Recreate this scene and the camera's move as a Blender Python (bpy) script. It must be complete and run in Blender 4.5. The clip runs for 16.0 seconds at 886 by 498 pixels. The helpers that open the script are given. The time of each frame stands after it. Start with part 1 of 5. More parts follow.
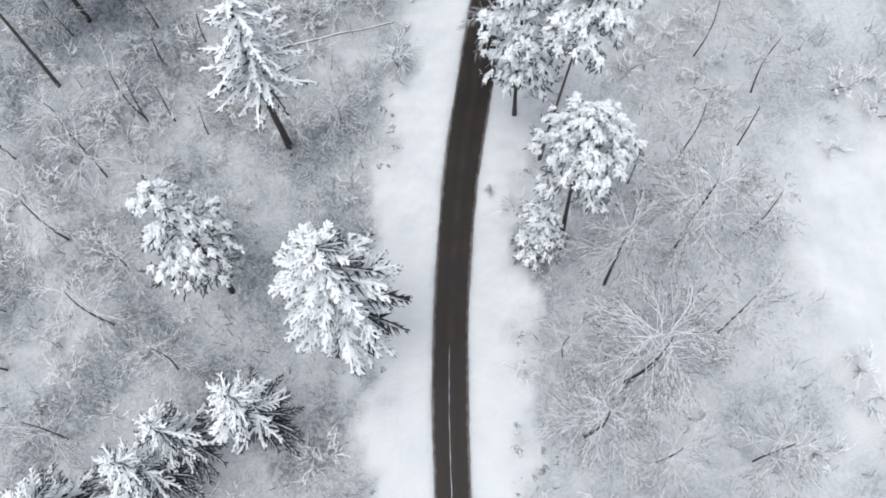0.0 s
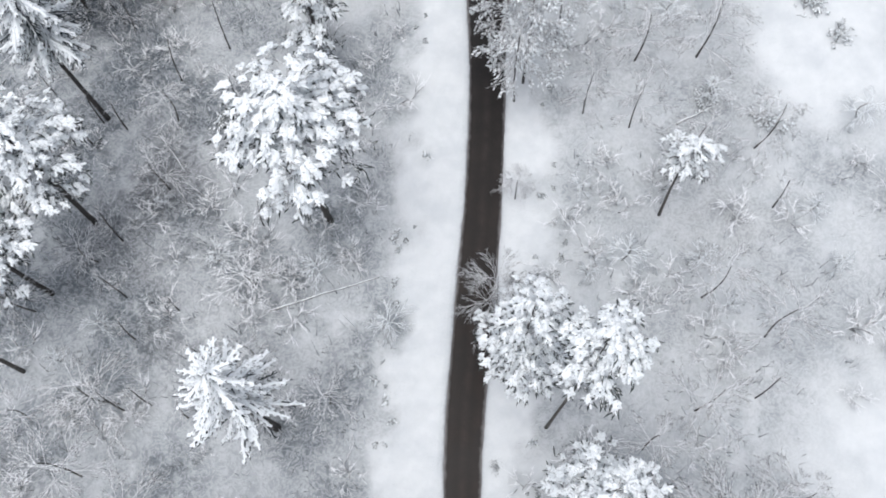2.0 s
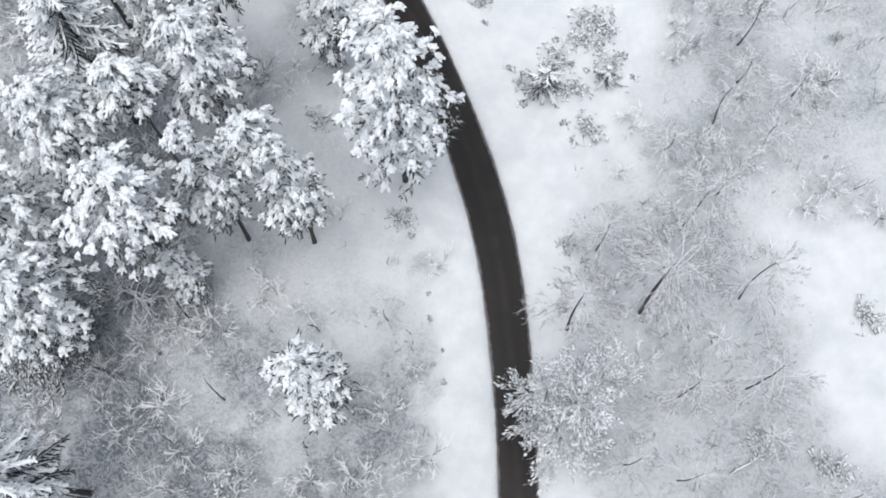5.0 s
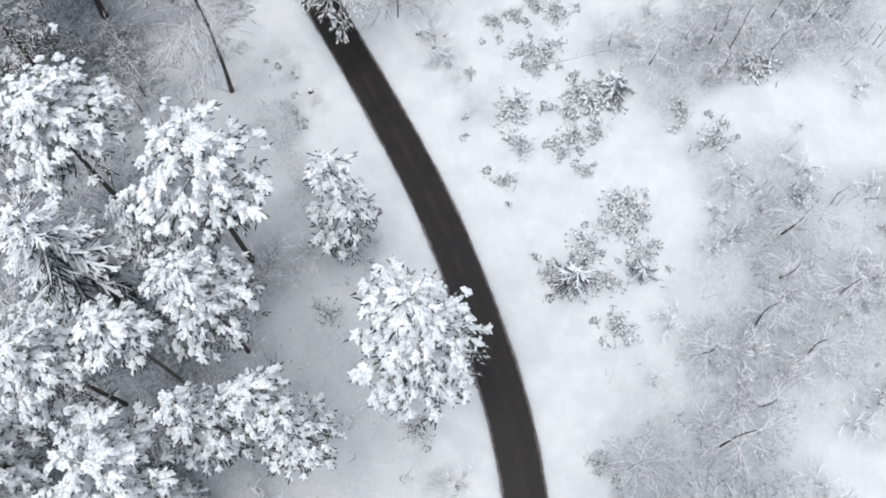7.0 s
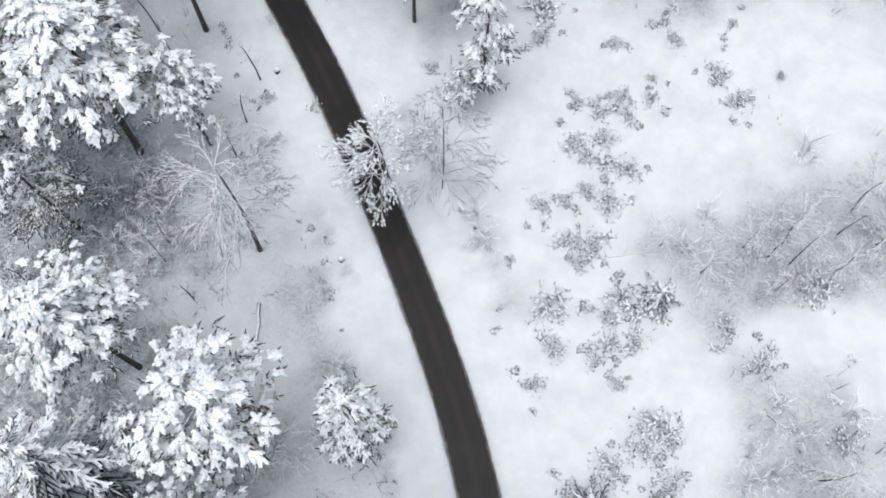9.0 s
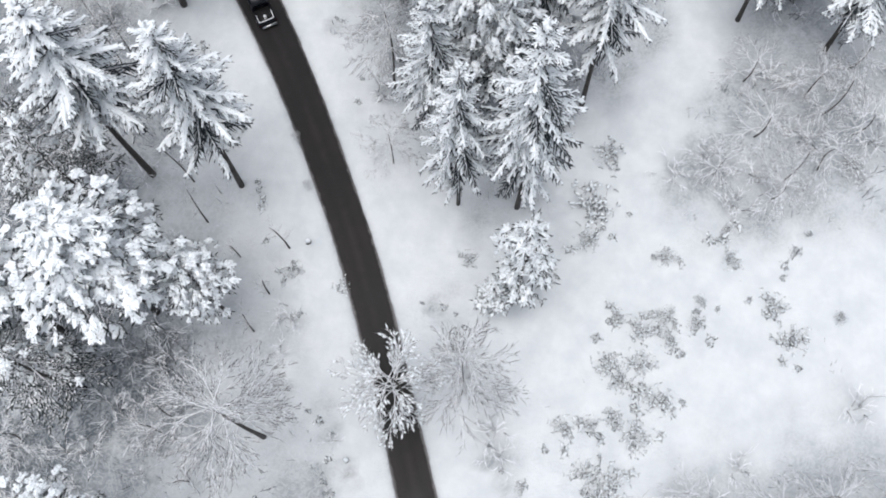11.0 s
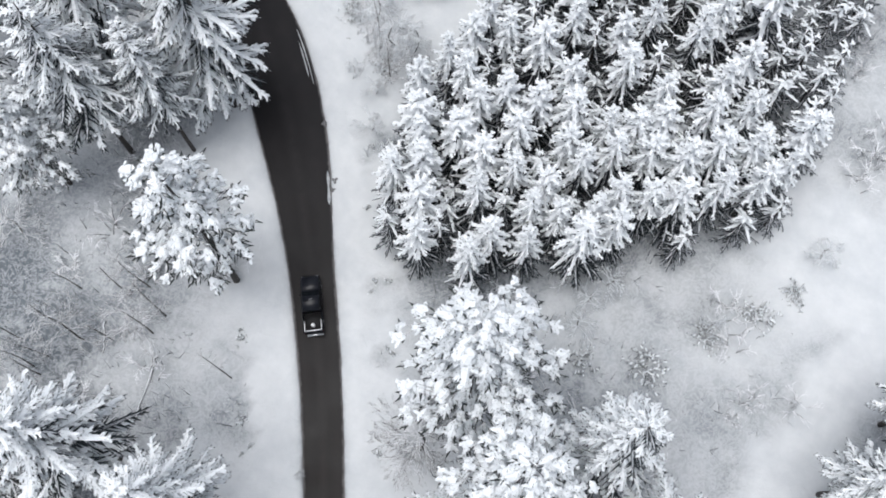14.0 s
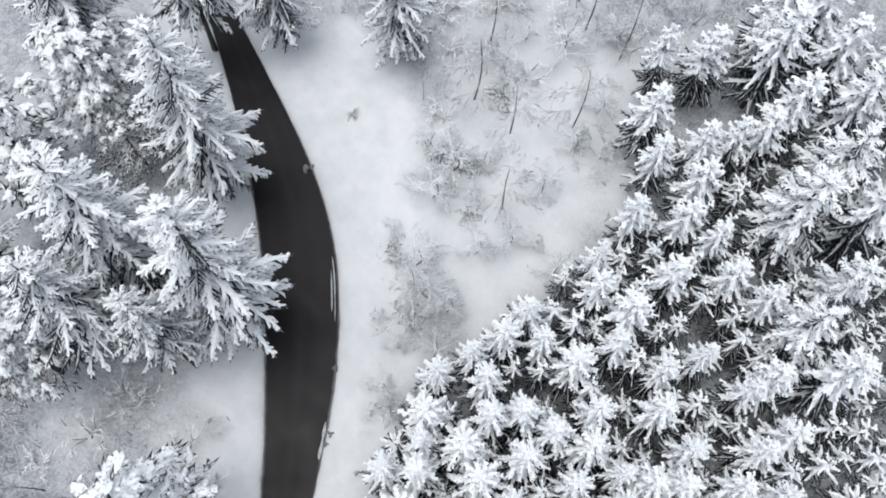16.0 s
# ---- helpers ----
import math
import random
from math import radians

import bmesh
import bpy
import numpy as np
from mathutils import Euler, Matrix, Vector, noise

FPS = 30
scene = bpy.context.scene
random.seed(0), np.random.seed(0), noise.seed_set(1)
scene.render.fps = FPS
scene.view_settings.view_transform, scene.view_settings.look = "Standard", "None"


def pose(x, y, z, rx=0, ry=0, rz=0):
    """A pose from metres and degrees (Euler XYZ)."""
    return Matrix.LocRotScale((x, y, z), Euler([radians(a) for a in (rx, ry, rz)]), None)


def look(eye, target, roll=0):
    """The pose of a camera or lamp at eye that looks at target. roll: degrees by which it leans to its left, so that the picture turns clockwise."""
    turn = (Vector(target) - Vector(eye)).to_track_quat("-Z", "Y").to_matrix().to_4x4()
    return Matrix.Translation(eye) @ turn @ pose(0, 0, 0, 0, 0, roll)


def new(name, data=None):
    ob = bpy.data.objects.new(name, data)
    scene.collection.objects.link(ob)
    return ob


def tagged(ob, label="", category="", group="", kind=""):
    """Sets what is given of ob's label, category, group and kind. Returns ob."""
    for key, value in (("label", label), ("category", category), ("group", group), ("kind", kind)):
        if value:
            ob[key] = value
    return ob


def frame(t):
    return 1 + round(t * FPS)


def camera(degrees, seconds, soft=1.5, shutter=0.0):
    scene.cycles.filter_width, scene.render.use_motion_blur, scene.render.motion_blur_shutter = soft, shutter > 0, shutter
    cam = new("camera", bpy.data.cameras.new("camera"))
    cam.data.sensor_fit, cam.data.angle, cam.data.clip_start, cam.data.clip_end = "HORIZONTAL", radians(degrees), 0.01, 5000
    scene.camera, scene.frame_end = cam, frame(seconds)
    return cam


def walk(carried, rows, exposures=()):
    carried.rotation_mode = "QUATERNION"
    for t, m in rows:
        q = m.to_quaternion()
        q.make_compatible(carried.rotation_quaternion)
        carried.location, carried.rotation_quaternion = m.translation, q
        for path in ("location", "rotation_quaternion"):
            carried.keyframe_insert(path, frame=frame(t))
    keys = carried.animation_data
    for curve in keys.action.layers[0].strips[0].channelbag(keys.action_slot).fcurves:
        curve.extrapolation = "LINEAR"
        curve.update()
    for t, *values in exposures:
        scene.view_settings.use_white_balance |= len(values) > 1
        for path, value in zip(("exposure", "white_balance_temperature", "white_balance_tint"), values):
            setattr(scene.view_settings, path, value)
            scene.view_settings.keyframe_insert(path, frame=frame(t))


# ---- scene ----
cam = camera(48.54, 16.0, 1.8)
# seconds, eye x, y, z, tilt up from straight down, lean, heading
PATH = [
    (0.0, -0.00, 0.00, 84.22, 17.67, 1.29, 0.00),
    (0.5, -0.10, 5.95, 84.67, 17.80, 1.32, -0.79),
    (1.0, -0.39, 12.20, 84.95, 17.84, 1.24, -1.12),
    (1.5, -0.71, 18.59, 85.26, 17.83, 1.17, -1.90),
    (2.0, -0.83, 24.70, 85.62, 17.78, 1.18, -3.76),
    (2.5, -1.00, 30.81, 85.89, 17.68, 1.25, -5.62),
    (3.0, -1.30, 37.03, 86.24, 17.43, 1.12, -6.01),
    (3.5, -1.40, 43.02, 86.46, 17.18, 1.05, -5.97),
    (4.0, -1.38, 48.73, 86.64, 17.03, 1.02, -5.98),
    (4.2, -1.38, 50.94, 86.64, 16.99, 0.99, -5.98),
    (6.3, -2.77, 71.96, 83.76, 17.60, 0.07, -7.80),
    (6.5, -2.69, 73.77, 83.72, 17.65, -0.03, -7.28),
    (7.0, -2.25, 78.14, 83.76, 17.72, -0.08, -5.89),
    (7.5, -1.73, 82.41, 83.97, 17.81, -0.03, -4.47),
    (8.0, -1.22, 86.77, 84.25, 17.80, -0.00, -2.81),
    (8.5, -0.87, 91.43, 84.46, 17.66, -0.02, -0.86),
    (9.0, -0.61, 96.14, 84.69, 17.46, -0.07, 1.27),
    (9.2, -0.51, 98.07, 84.80, 17.39, -0.07, 2.08),
    (11.3, 0.28, 119.71, 85.85, 16.49, 0.86, 11.00),
    (11.5, 0.05, 121.93, 85.89, 16.43, 0.86, 12.23),
    (12.0, -0.78, 127.53, 85.99, 16.33, 0.81, 15.68),
    (12.5, -1.86, 133.28, 86.07, 16.31, 0.71, 19.45),
    (13.0, -3.19, 139.06, 86.16, 16.39, 0.60, 22.15),
    (13.5, -4.82, 144.88, 86.24, 16.58, 0.44, 24.51),
    (14.0, -6.68, 150.58, 86.48, 16.80, 0.22, 27.67),
    (14.5, -9.02, 156.17, 86.77, 17.01, -0.07, 30.89),
    (15.0, -11.59, 161.59, 87.13, 17.23, -0.36, 34.36),
    (15.5, -14.20, 166.96, 87.42, 17.59, -0.48, 37.80),
    (16.0, -17.01, 172.33, 87.62, 17.98, -0.55, 41.18),
]
walk(cam, [(t, pose(x, y, z, tilt, lean, head)) for t, x, y, z, tilt, lean, head in PATH])

# ---- light: an overcast winter day ----
world = bpy.data.worlds.new("winter_sky")
scene.world = world
world.use_nodes = True
nt = world.node_tree
nt.nodes.clear()
sky = nt.nodes.new("ShaderNodeTexSky")
sky.sky_type, sky.sun_disc = "NISHITA", False
sky.sun_elevation, sky.sun_rotation = radians(80), radians(-144)
sky.dust_density, sky.air_density = 3.0, 1.0
mute = nt.nodes.new("ShaderNodeHueSaturation")
mute.inputs["Saturation"].default_value = 0.44
back = nt.nodes.new("ShaderNodeBackground")
back.inputs["Strength"].default_value = 0.11
out = nt.nodes.new("ShaderNodeOutputWorld")
nt.links.new(sky.outputs[0], mute.inputs["Color"])
nt.links.new(mute.outputs[0], back.inputs["Color"])
nt.links.new(back.outputs[0], out.inputs["Surface"])

sun = new("sun", bpy.data.lights.new("sun", "SUN"))
sun.data.energy, sun.data.angle, sun.data.color = 1.3, radians(45), (0.975, 0.975, 0.985)
sun.matrix_basis = look((-10, -14, 100), (0, 0, 0))
scene.view_settings.exposure = 0.62


# ---- materials ----
def material(name, roughness=0.8, metallic=0.0):
    m = bpy.data.materials.new(name)
    m.use_nodes = True
    p = m.node_tree.nodes["Principled BSDF"]
    p.inputs["Roughness"].default_value, p.inputs["Metallic"].default_value = roughness, metallic
    return m, m.node_tree, p


def ramp(tree, stops, source=None):
    n = tree.nodes.new("ShaderNodeValToRGB")
    e = n.color_ramp.elements
    while len(e) < len(stops):
        e.new(0.5)
    for k, (at, c) in zip(e, stops):
        k.position = at
        k.color = (*c, 1) if len(c) == 3 else c
    if source:
        tree.links.new(source, n.inputs[0])
    return n


def noise_node(tree, scale, detail=4.0, rough=0.55, coords=None):
    n = tree.nodes.new("ShaderNodeTexNoise")
    n.inputs["Scale"].default_value, n.inputs["Detail"].default_value, n.inputs["Roughness"].default_value = scale, detail, rough
    c = coords or tree.nodes.new("ShaderNodeTexCoord").outputs["Object"]
    tree.links.new(c, n.inputs["Vector"])
    return n


def mix(tree, a, b, fac, mode="MIX"):
    n = tree.nodes.new("ShaderNodeMix")
    n.data_type, n.blend_type = "RGBA", mode
    for v, i in ((fac, 0), (a, 6), (b, 7)):
        if isinstance(v, (int, float)):
            n.inputs[i].default_value = v
        elif isinstance(v, tuple):
            n.inputs[i].default_value = (*v, 1)
        else:
            tree.links.new(v, n.inputs[i])
    return n.outputs[2]


def math_node(tree, op, a, b):
    n = tree.nodes.new("ShaderNodeMath")
    n.operation = op
    for v, i in ((a, 0), (b, 1)):
        if isinstance(v, (int, float)):
            n.inputs[i].default_value = v
        else:
            tree.links.new(v, n.inputs[i])
    return n.outputs[0]


def bump(tree, p, height, strength, distance):
    n = tree.nodes.new("ShaderNodeBump")
    n.inputs["Strength"].default_value, n.inputs["Distance"].default_value = strength, distance
    tree.links.new(height, n.inputs["Height"])
    tree.links.new(n.outputs[0], p.inputs["Normal"])


def plain(name, color, roughness=0.6, metallic=0.0, vary=0.15, scale=3.0):
    m, t, p = material(name, roughness, metallic)
    n = noise_node(t, scale)
    lo, hi = [tuple(c * k for c in color) for k in (1 - vary, 1 + vary)]
    t.links.new(ramp(t, [(0.3, lo), (0.7, hi)], n.outputs[0]).outputs[0], p.inputs["Base Color"])
    return m


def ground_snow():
    """Trodden-free snow; where undergrowth stands, dead grass and twigs poke through in patches, with tree shade mixed
    into their colour.
    """
    m, t, p = material("snow_ground", 0.85)
    obj = t.nodes.new("ShaderNodeTexCoord").outputs["Object"]
    big = noise_node(t, 0.10, 5, 0.6, obj)
    mid = noise_node(t, 0.55, 6, 0.65, obj)
    fine = noise_node(t, 3.5, 8, 0.7, obj)
    snow = ramp(t, [(0.3, (0.56, 0.585, 0.60)), (0.7, (0.63, 0.65, 0.663))], mid.outputs[0]).outputs[0]
    snow = mix(t, snow, (0.475, 0.505, 0.53), ramp(t, [(0.44, (0,) * 3), (0.68, (0.6,) * 3)], noise_node(t, 0.28, 6, 0.62, obj).outputs[0]).outputs[0])
    litter_shade = t.nodes.new("ShaderNodeAttribute")
    litter_shade.attribute_name = "litter_shade"
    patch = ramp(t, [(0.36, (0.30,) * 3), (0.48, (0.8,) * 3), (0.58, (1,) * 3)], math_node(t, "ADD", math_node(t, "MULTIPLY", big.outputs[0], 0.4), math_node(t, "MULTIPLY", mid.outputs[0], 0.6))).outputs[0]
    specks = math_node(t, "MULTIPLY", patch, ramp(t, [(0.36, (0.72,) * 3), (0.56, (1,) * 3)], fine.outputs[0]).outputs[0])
    fac = math_node(t, "MULTIPLY", specks, litter_shade.outputs["Fac"])
    # blue-grey of dead stems, dark enough to stand for tree shade too
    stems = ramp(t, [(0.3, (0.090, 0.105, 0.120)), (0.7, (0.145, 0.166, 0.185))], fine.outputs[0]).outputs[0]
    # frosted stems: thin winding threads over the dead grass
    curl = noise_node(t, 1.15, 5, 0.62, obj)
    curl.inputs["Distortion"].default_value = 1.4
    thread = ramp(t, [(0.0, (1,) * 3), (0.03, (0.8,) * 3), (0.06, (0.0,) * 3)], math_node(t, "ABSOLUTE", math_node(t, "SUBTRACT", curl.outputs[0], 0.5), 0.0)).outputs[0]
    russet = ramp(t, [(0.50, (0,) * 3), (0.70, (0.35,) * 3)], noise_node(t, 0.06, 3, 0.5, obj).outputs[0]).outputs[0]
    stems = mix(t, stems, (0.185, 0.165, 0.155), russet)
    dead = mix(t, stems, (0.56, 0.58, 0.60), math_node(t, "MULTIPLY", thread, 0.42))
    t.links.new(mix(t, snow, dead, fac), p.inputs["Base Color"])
    bump(t, p, math_node(t, "ADD", mid.outputs[0], math_node(t, "MULTIPLY", fine.outputs[0], 0.4)), 0.5, 0.25)
    return m


def tree_snow(name, flecks):
    """Snow lodged on boughs; dark needles poke through in flecks."""
    m, t, p = material(name, 0.8)
    obj = t.nodes.new("ShaderNodeTexCoord").outputs["Object"]
    n = noise_node(t, 2.2, 5, 0.55, obj)
    fleck = noise_node(t, 5.5, 6, 0.7, obj)
    white = ramp(t, [(0.3, (0.80, 0.84, 0.865)), (0.6, (0.87, 0.90, 0.92))], n.outputs[0]).outputs[0]
    fac = ramp(t, [(0.555, (0,) * 3), (0.63, (flecks,) * 3)], fleck.outputs[0]).outputs[0]
    t.links.new(mix(t, white, (0.085, 0.10, 0.095), fac), p.inputs["Base Color"])
    bump(t, p, noise_node(t, 7, 5, 0.7, obj).outputs[0], 0.7, 0.15)
    return m


def snowed(name, dark, light, start, end, snow=(0.80, 0.81, 0.83), scale=4.0):
    """Bark or twigs with snow lying on the faces that look up."""
    m, t, p = material(name, 0.85)
    n = noise_node(t, scale, 5)
    bark = ramp(t, [(0.3, dark), (0.7, light)], n.outputs[0]).outputs[0]
    geo = t.nodes.new("ShaderNodeNewGeometry")
    sep = t.nodes.new("ShaderNodeSeparateXYZ")
    t.links.new(geo.outputs["Normal"], sep.inputs[0])
    up = math_node(t, "ADD", sep.outputs["Z"], math_node(t, "MULTIPLY", math_node(t, "SUBTRACT", n.outputs[0], 0.5), 0.9))
    fac = ramp(t, [(start, (0,) * 3), (end, (1,) * 3)], up).outputs[0]
    t.links.new(mix(t, bark, snow, fac), p.inputs["Base Color"])
    bump(t, p, n.outputs[0], 0.4, 0.05)
    return m


def asphalt():
    """Wet, brown-grey winter road: dark wheel lanes, slush film at the margins, grit all over."""
    m, t, p = material("wet_asphalt", 0.42)
    p.inputs["Specular IOR Level"].default_value = 0.16
    obj = t.nodes.new("ShaderNodeTexCoord").outputs["Object"]
    uv = t.nodes.new("ShaderNodeUVMap")
    sep = t.nodes.new("ShaderNodeSeparateXYZ")
    t.links.new(uv.outputs[0], sep.inputs[0])
    grit = noise_node(t, 9.0, 6, 0.7, obj)
    stain = noise_node(t, 0.35, 5, 0.6, obj)
    base = ramp(t, [(0.32, (0.0098, 0.0091, 0.0095)), (0.5, (0.0124, 0.0112, 0.0112)), (0.72, (0.0178, 0.0153, 0.0145))], stain.outputs[0]).outputs[0]
    base = mix(t, base, (0.055, 0.049, 0.046), math_node(t, "MULTIPLY", ramp(t, [(0.55, (0,) * 3), (0.8, (1,) * 3)], grit.outputs[0]).outputs[0], 0.35))
    lanes = ramp(t, [(0.0, (0.6,) * 3), (0.12, (0.0,) * 3), (0.26, (0.25,) * 3), (0.40, (0.0,) * 3), (0.5, (0.45,) * 3), (0.60, (0.0,) * 3), (0.74, (0.25,) * 3), (0.88, (0.0,) * 3), (1.0, (0.6,) * 3)], sep.outputs["X"]).outputs[0]
    wob = ramp(t, [(0.4, (0.2,) * 3), (0.6, (1,) * 3)], stain.outputs[0]).outputs[0]
    base = mix(t, base, (0.046, 0.041, 0.039), math_node(t, "MULTIPLY", math_node(t, "MULTIPLY", lanes, wob), 0.6))
    # grey slush thrown up along both edges
    inward = t.nodes.new("ShaderNodeAttribute")
    inward.attribute_name = "inward"
    slush = ramp(t, [(0.0, (0.75,) * 3), (0.08, (0.45,) * 3), (0.28, (0.0,) * 3)], math_node(t, "ADD", inward.outputs["Fac"], math_node(t, "MULTIPLY", math_node(t, "SUBTRACT", noise_node(t, 1.3, 5, 0.6, obj).outputs[0], 0.5), 0.5))).outputs[0]
    # drier and browner with grit in the south, black and wet in the bend
    place = t.nodes.new("ShaderNodeSeparateXYZ")
    t.links.new(obj, place.inputs[0])
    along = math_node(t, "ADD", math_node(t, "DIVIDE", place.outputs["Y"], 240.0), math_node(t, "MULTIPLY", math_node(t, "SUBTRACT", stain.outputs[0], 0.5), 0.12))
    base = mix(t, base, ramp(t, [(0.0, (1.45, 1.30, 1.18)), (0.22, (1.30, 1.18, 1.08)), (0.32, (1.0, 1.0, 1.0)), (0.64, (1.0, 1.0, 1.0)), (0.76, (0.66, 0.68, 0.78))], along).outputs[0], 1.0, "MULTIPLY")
    base = mix(t, base, (0.23, 0.225, 0.225), slush)
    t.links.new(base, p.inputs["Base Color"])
    t.links.new(ramp(t, [(0.3, (0.38,) * 3), (0.7, (0.62,) * 3)], stain.outputs[0]).outputs[0], p.inputs["Roughness"])
    bump(t, p, grit.outputs[0], 0.25, 0.03)
    return m


def stems_material():
    """Stems of the undergrowth: some dark and bare, some grey, some furred white."""
    m, t, p = material("frosted_stems", 0.85)
    geo = t.nodes.new("ShaderNodeNewGeometry")
    kind = ramp(t, [(0.0, (0.05, 0.054, 0.06)), (0.16, (0.10, 0.105, 0.115)), (0.34, (0.30, 0.315, 0.335)), (0.70, (0.70, 0.73, 0.76))], geo.outputs["Random Per Island"]).outputs[0]
    t.links.new(mix(t, kind, (0.42, 0.43, 0.44), math_node(t, "MULTIPLY", noise_node(t, 0.8, 4).outputs[0], 0.5)), p.inputs["Base Color"])
    return m


CLEAN_SNOW = tree_snow("snow_on_young_boughs", 0.25)
SNOW_GROUND, SNOW, BOUGH_SNOW, ASPHALT = ground_snow(), tree_snow("snow_on_branches", 0.75), tree_snow("snow_on_boughs", 0.5), asphalt()
OLD_SNOW = plain("old_grey_snow", (0.15, 0.15, 0.155), 0.7, 0.0, 0.3, 6.0)
NEEDLES = snowed("frosted_pine_needles", (0.022, 0.030, 0.028), (0.075, 0.09, 0.085), 0.45, 1.1, (0.68, 0.70, 0.72), 3.0)
BOUGHS = snowed("frosted_spruce_needles", (0.014, 0.020, 0.024), (0.042, 0.055, 0.062), 0.5, 1.25, (0.55, 0.57, 0.60), 2.6)
BARK = snowed("snow_flecked_bark", (0.028, 0.025, 0.024), (0.075, 0.066, 0.060), 0.45, 0.75, scale=3.5)
LIMB = snowed("snowy_limb_bark", (0.05, 0.046, 0.043), (0.13, 0.118, 0.108), 0.25, 0.60)
TWIG = snowed("frosted_twigs", (0.10, 0.098, 0.098), (0.30, 0.30, 0.305), 0.05, 0.75, (0.74, 0.755, 0.775), 3.5)
BRUSH = stems_material()


# ---- mesh building ----
class Bits:
    """Vertices and faces of one mesh under construction."""

    def __init__(self):
        self.v, self.f = [], []

    def tube(self, pts, radii, sides=4, flat=1.0, cap=False, jit=0.0, rng=None):
        """A tapering tube along pts; flat squeezes it vertically."""
        base = len(self.v)
        n = len(pts)
        for i, (p, r) in enumerate(zip(pts, radii)):
            a, b = pts[max(i - 1, 0)], pts[min(i + 1, n - 1)]
            d = Vector(b) - Vector(a)
            d = d.normalized() if d.length > 1e-6 else Vector((0, 0, 1))
            side = d.cross(Vector((0, 0, 1)))
            side = side.normalized() if side.length > 0.05 else Vector((1, 0, 0))
            up = side.cross(d)
            for k in range(sides):
                w = 2 * math.pi * (k + 0.5) / sides
                rr = r * (1 + (rng.uniform(-jit, jit) if jit else 0))
                q = Vector(p) + side * (math.cos(w) * rr) + up * (math.sin(w) * rr * flat)
                self.v.append(tuple(q))
        for i in range(n - 1):
            for k in range(sides):
                a, b = base + i * sides + k, base + i * sides + (k + 1) % sides
                self.f.append((a, b, b + sides, a + sides))
        if cap:
            self.f.append(tuple(base + (n - 1) * sides + k for k in range(sides)))
            self.f.append(tuple(base + k for k in reversed(range(sides))))

    def lump(self, c, axis, length, width, thick, rng, sides=6):
        """A lumpy pillow of snow along an axis."""
        ax = Vector(axis).normalized()
        c = Vector(c)
        pts, rad = [], []
        for s, r in ((-0.5, 0.25), (-0.36, 0.8), (0.0, 1.0), (0.34, 0.75), (0.5, 0.2)):
            pts.append(c + ax * (length * s) + Vector((rng.uniform(-1, 1), rng.uniform(-1, 1), 0)) * width * 0.12)
            rad.append(width * r * rng.uniform(0.85, 1.15))
        self.tube(pts, rad, sides, thick / width, True, 0.16, rng)

    def spindle(self, p, q, w, thick=0.8, at=0.4, sides=4):
        """A pointed shoot from p to q, widest at a fraction of its length."""
        p, q = Vector(p), Vector(q)
        d = q - p
        s = d.cross(Vector((0, 0, 1)))
        s = s.normalized() if s.length > 1e-4 else Vector((1, 0, 0))
        u = s.cross(d).normalized()
        n, c = len(self.v), p + d * at
        self.v += [tuple(p), tuple(q)]
        for k in range(sides):
            a = 2 * math.pi * (k + 0.5) / sides
            self.v.append(tuple(c + s * (w * math.cos(a)) + u * (w * thick * math.sin(a))))
        for k in range(sides):
            a, b = n + 2 + k, n + 2 + (k + 1) % sides
            self.f += [(n, a, b), (n + 1, b, a)]

    def finger(self, p, q, w, rng, sides=3):
        """A blunt, slightly knobby roll of snow from p to q."""
        p, q = Vector(p), Vector(q)
        d = q - p
        s = d.cross(Vector((0, 0, 1)))
        s = s.normalized() if s.length > 1e-4 else Vector((1, 0, 0))
        u = s.cross(d).normalized()
        n, turn = len(self.v), rng.uniform(0, 2.0)
        self.v += [tuple(p), tuple(q)]
        for e, r in ((rng.uniform(0.10, 0.25), 1.0), (rng.uniform(0.70, 0.88), 0.82)):
            for k in range(sides):
                a = turn + 2 * math.pi * k / sides
                j = w * r * rng.uniform(0.8, 1.2)
                self.v.append(tuple(p + d * e + s * (j * math.cos(a)) + u * (0.8 * j * math.sin(a))))
        for k in range(sides):
            a, b = n + 2 + k, n + 2 + (k + 1) % sides
            self.f += [(n, a, b), (a, a + sides, b + sides, b), (n + 1, b + sides, a + sides)]

    def quill(self, p, q, w):
        """A thin pointed twig from p to q, three-sided."""
        p, q = Vector(p), Vector(q)
        d = q - p
        s = d.cross(Vector((0, 0, 1)))
        s = s.normalized() if s.length > 1e-4 else Vector((1, 0, 0))
        u = s.cross(d).normalized()
        n = len(self.v)
        self.v += [tuple(p + s * w + u * (w * 0.5)), tuple(p - s * w + u * (w * 0.5)), tuple(p - u * w), tuple(q)]
        self.f += [(n, n + 1, n + 3), (n + 1, n + 2, n + 3), (n + 2, n, n + 3)]

    def pod(self, c, axis, length, width, thick, rng, sides=5):
        """A small rounded lump of snow."""
        c, ax = Vector(c), Vector(axis).normalized()
        s = ax.cross(Vector((0, 0, 1)))
        s = s.normalized() if s.length > 1e-3 else Vector((1, 0, 0))
        u = s.cross(ax)
        n = len(self.v)
        self.v += [tuple(c - ax * length * 0.5), tuple(c + ax * length * 0.5)]
        for e, r in ((-0.26, 0.95), (0.24, 0.9)):
            for k in range(sides):
                a = 2 * math.pi * (k + 0.5) / sides
                j = r * rng.uniform(0.6, 1.3)
                self.v.append(tuple(c + ax * (length * (e + rng.uniform(-0.08, 0.08))) + s * (width * j * math.cos(a)) + u * (thick * j * math.sin(a))))
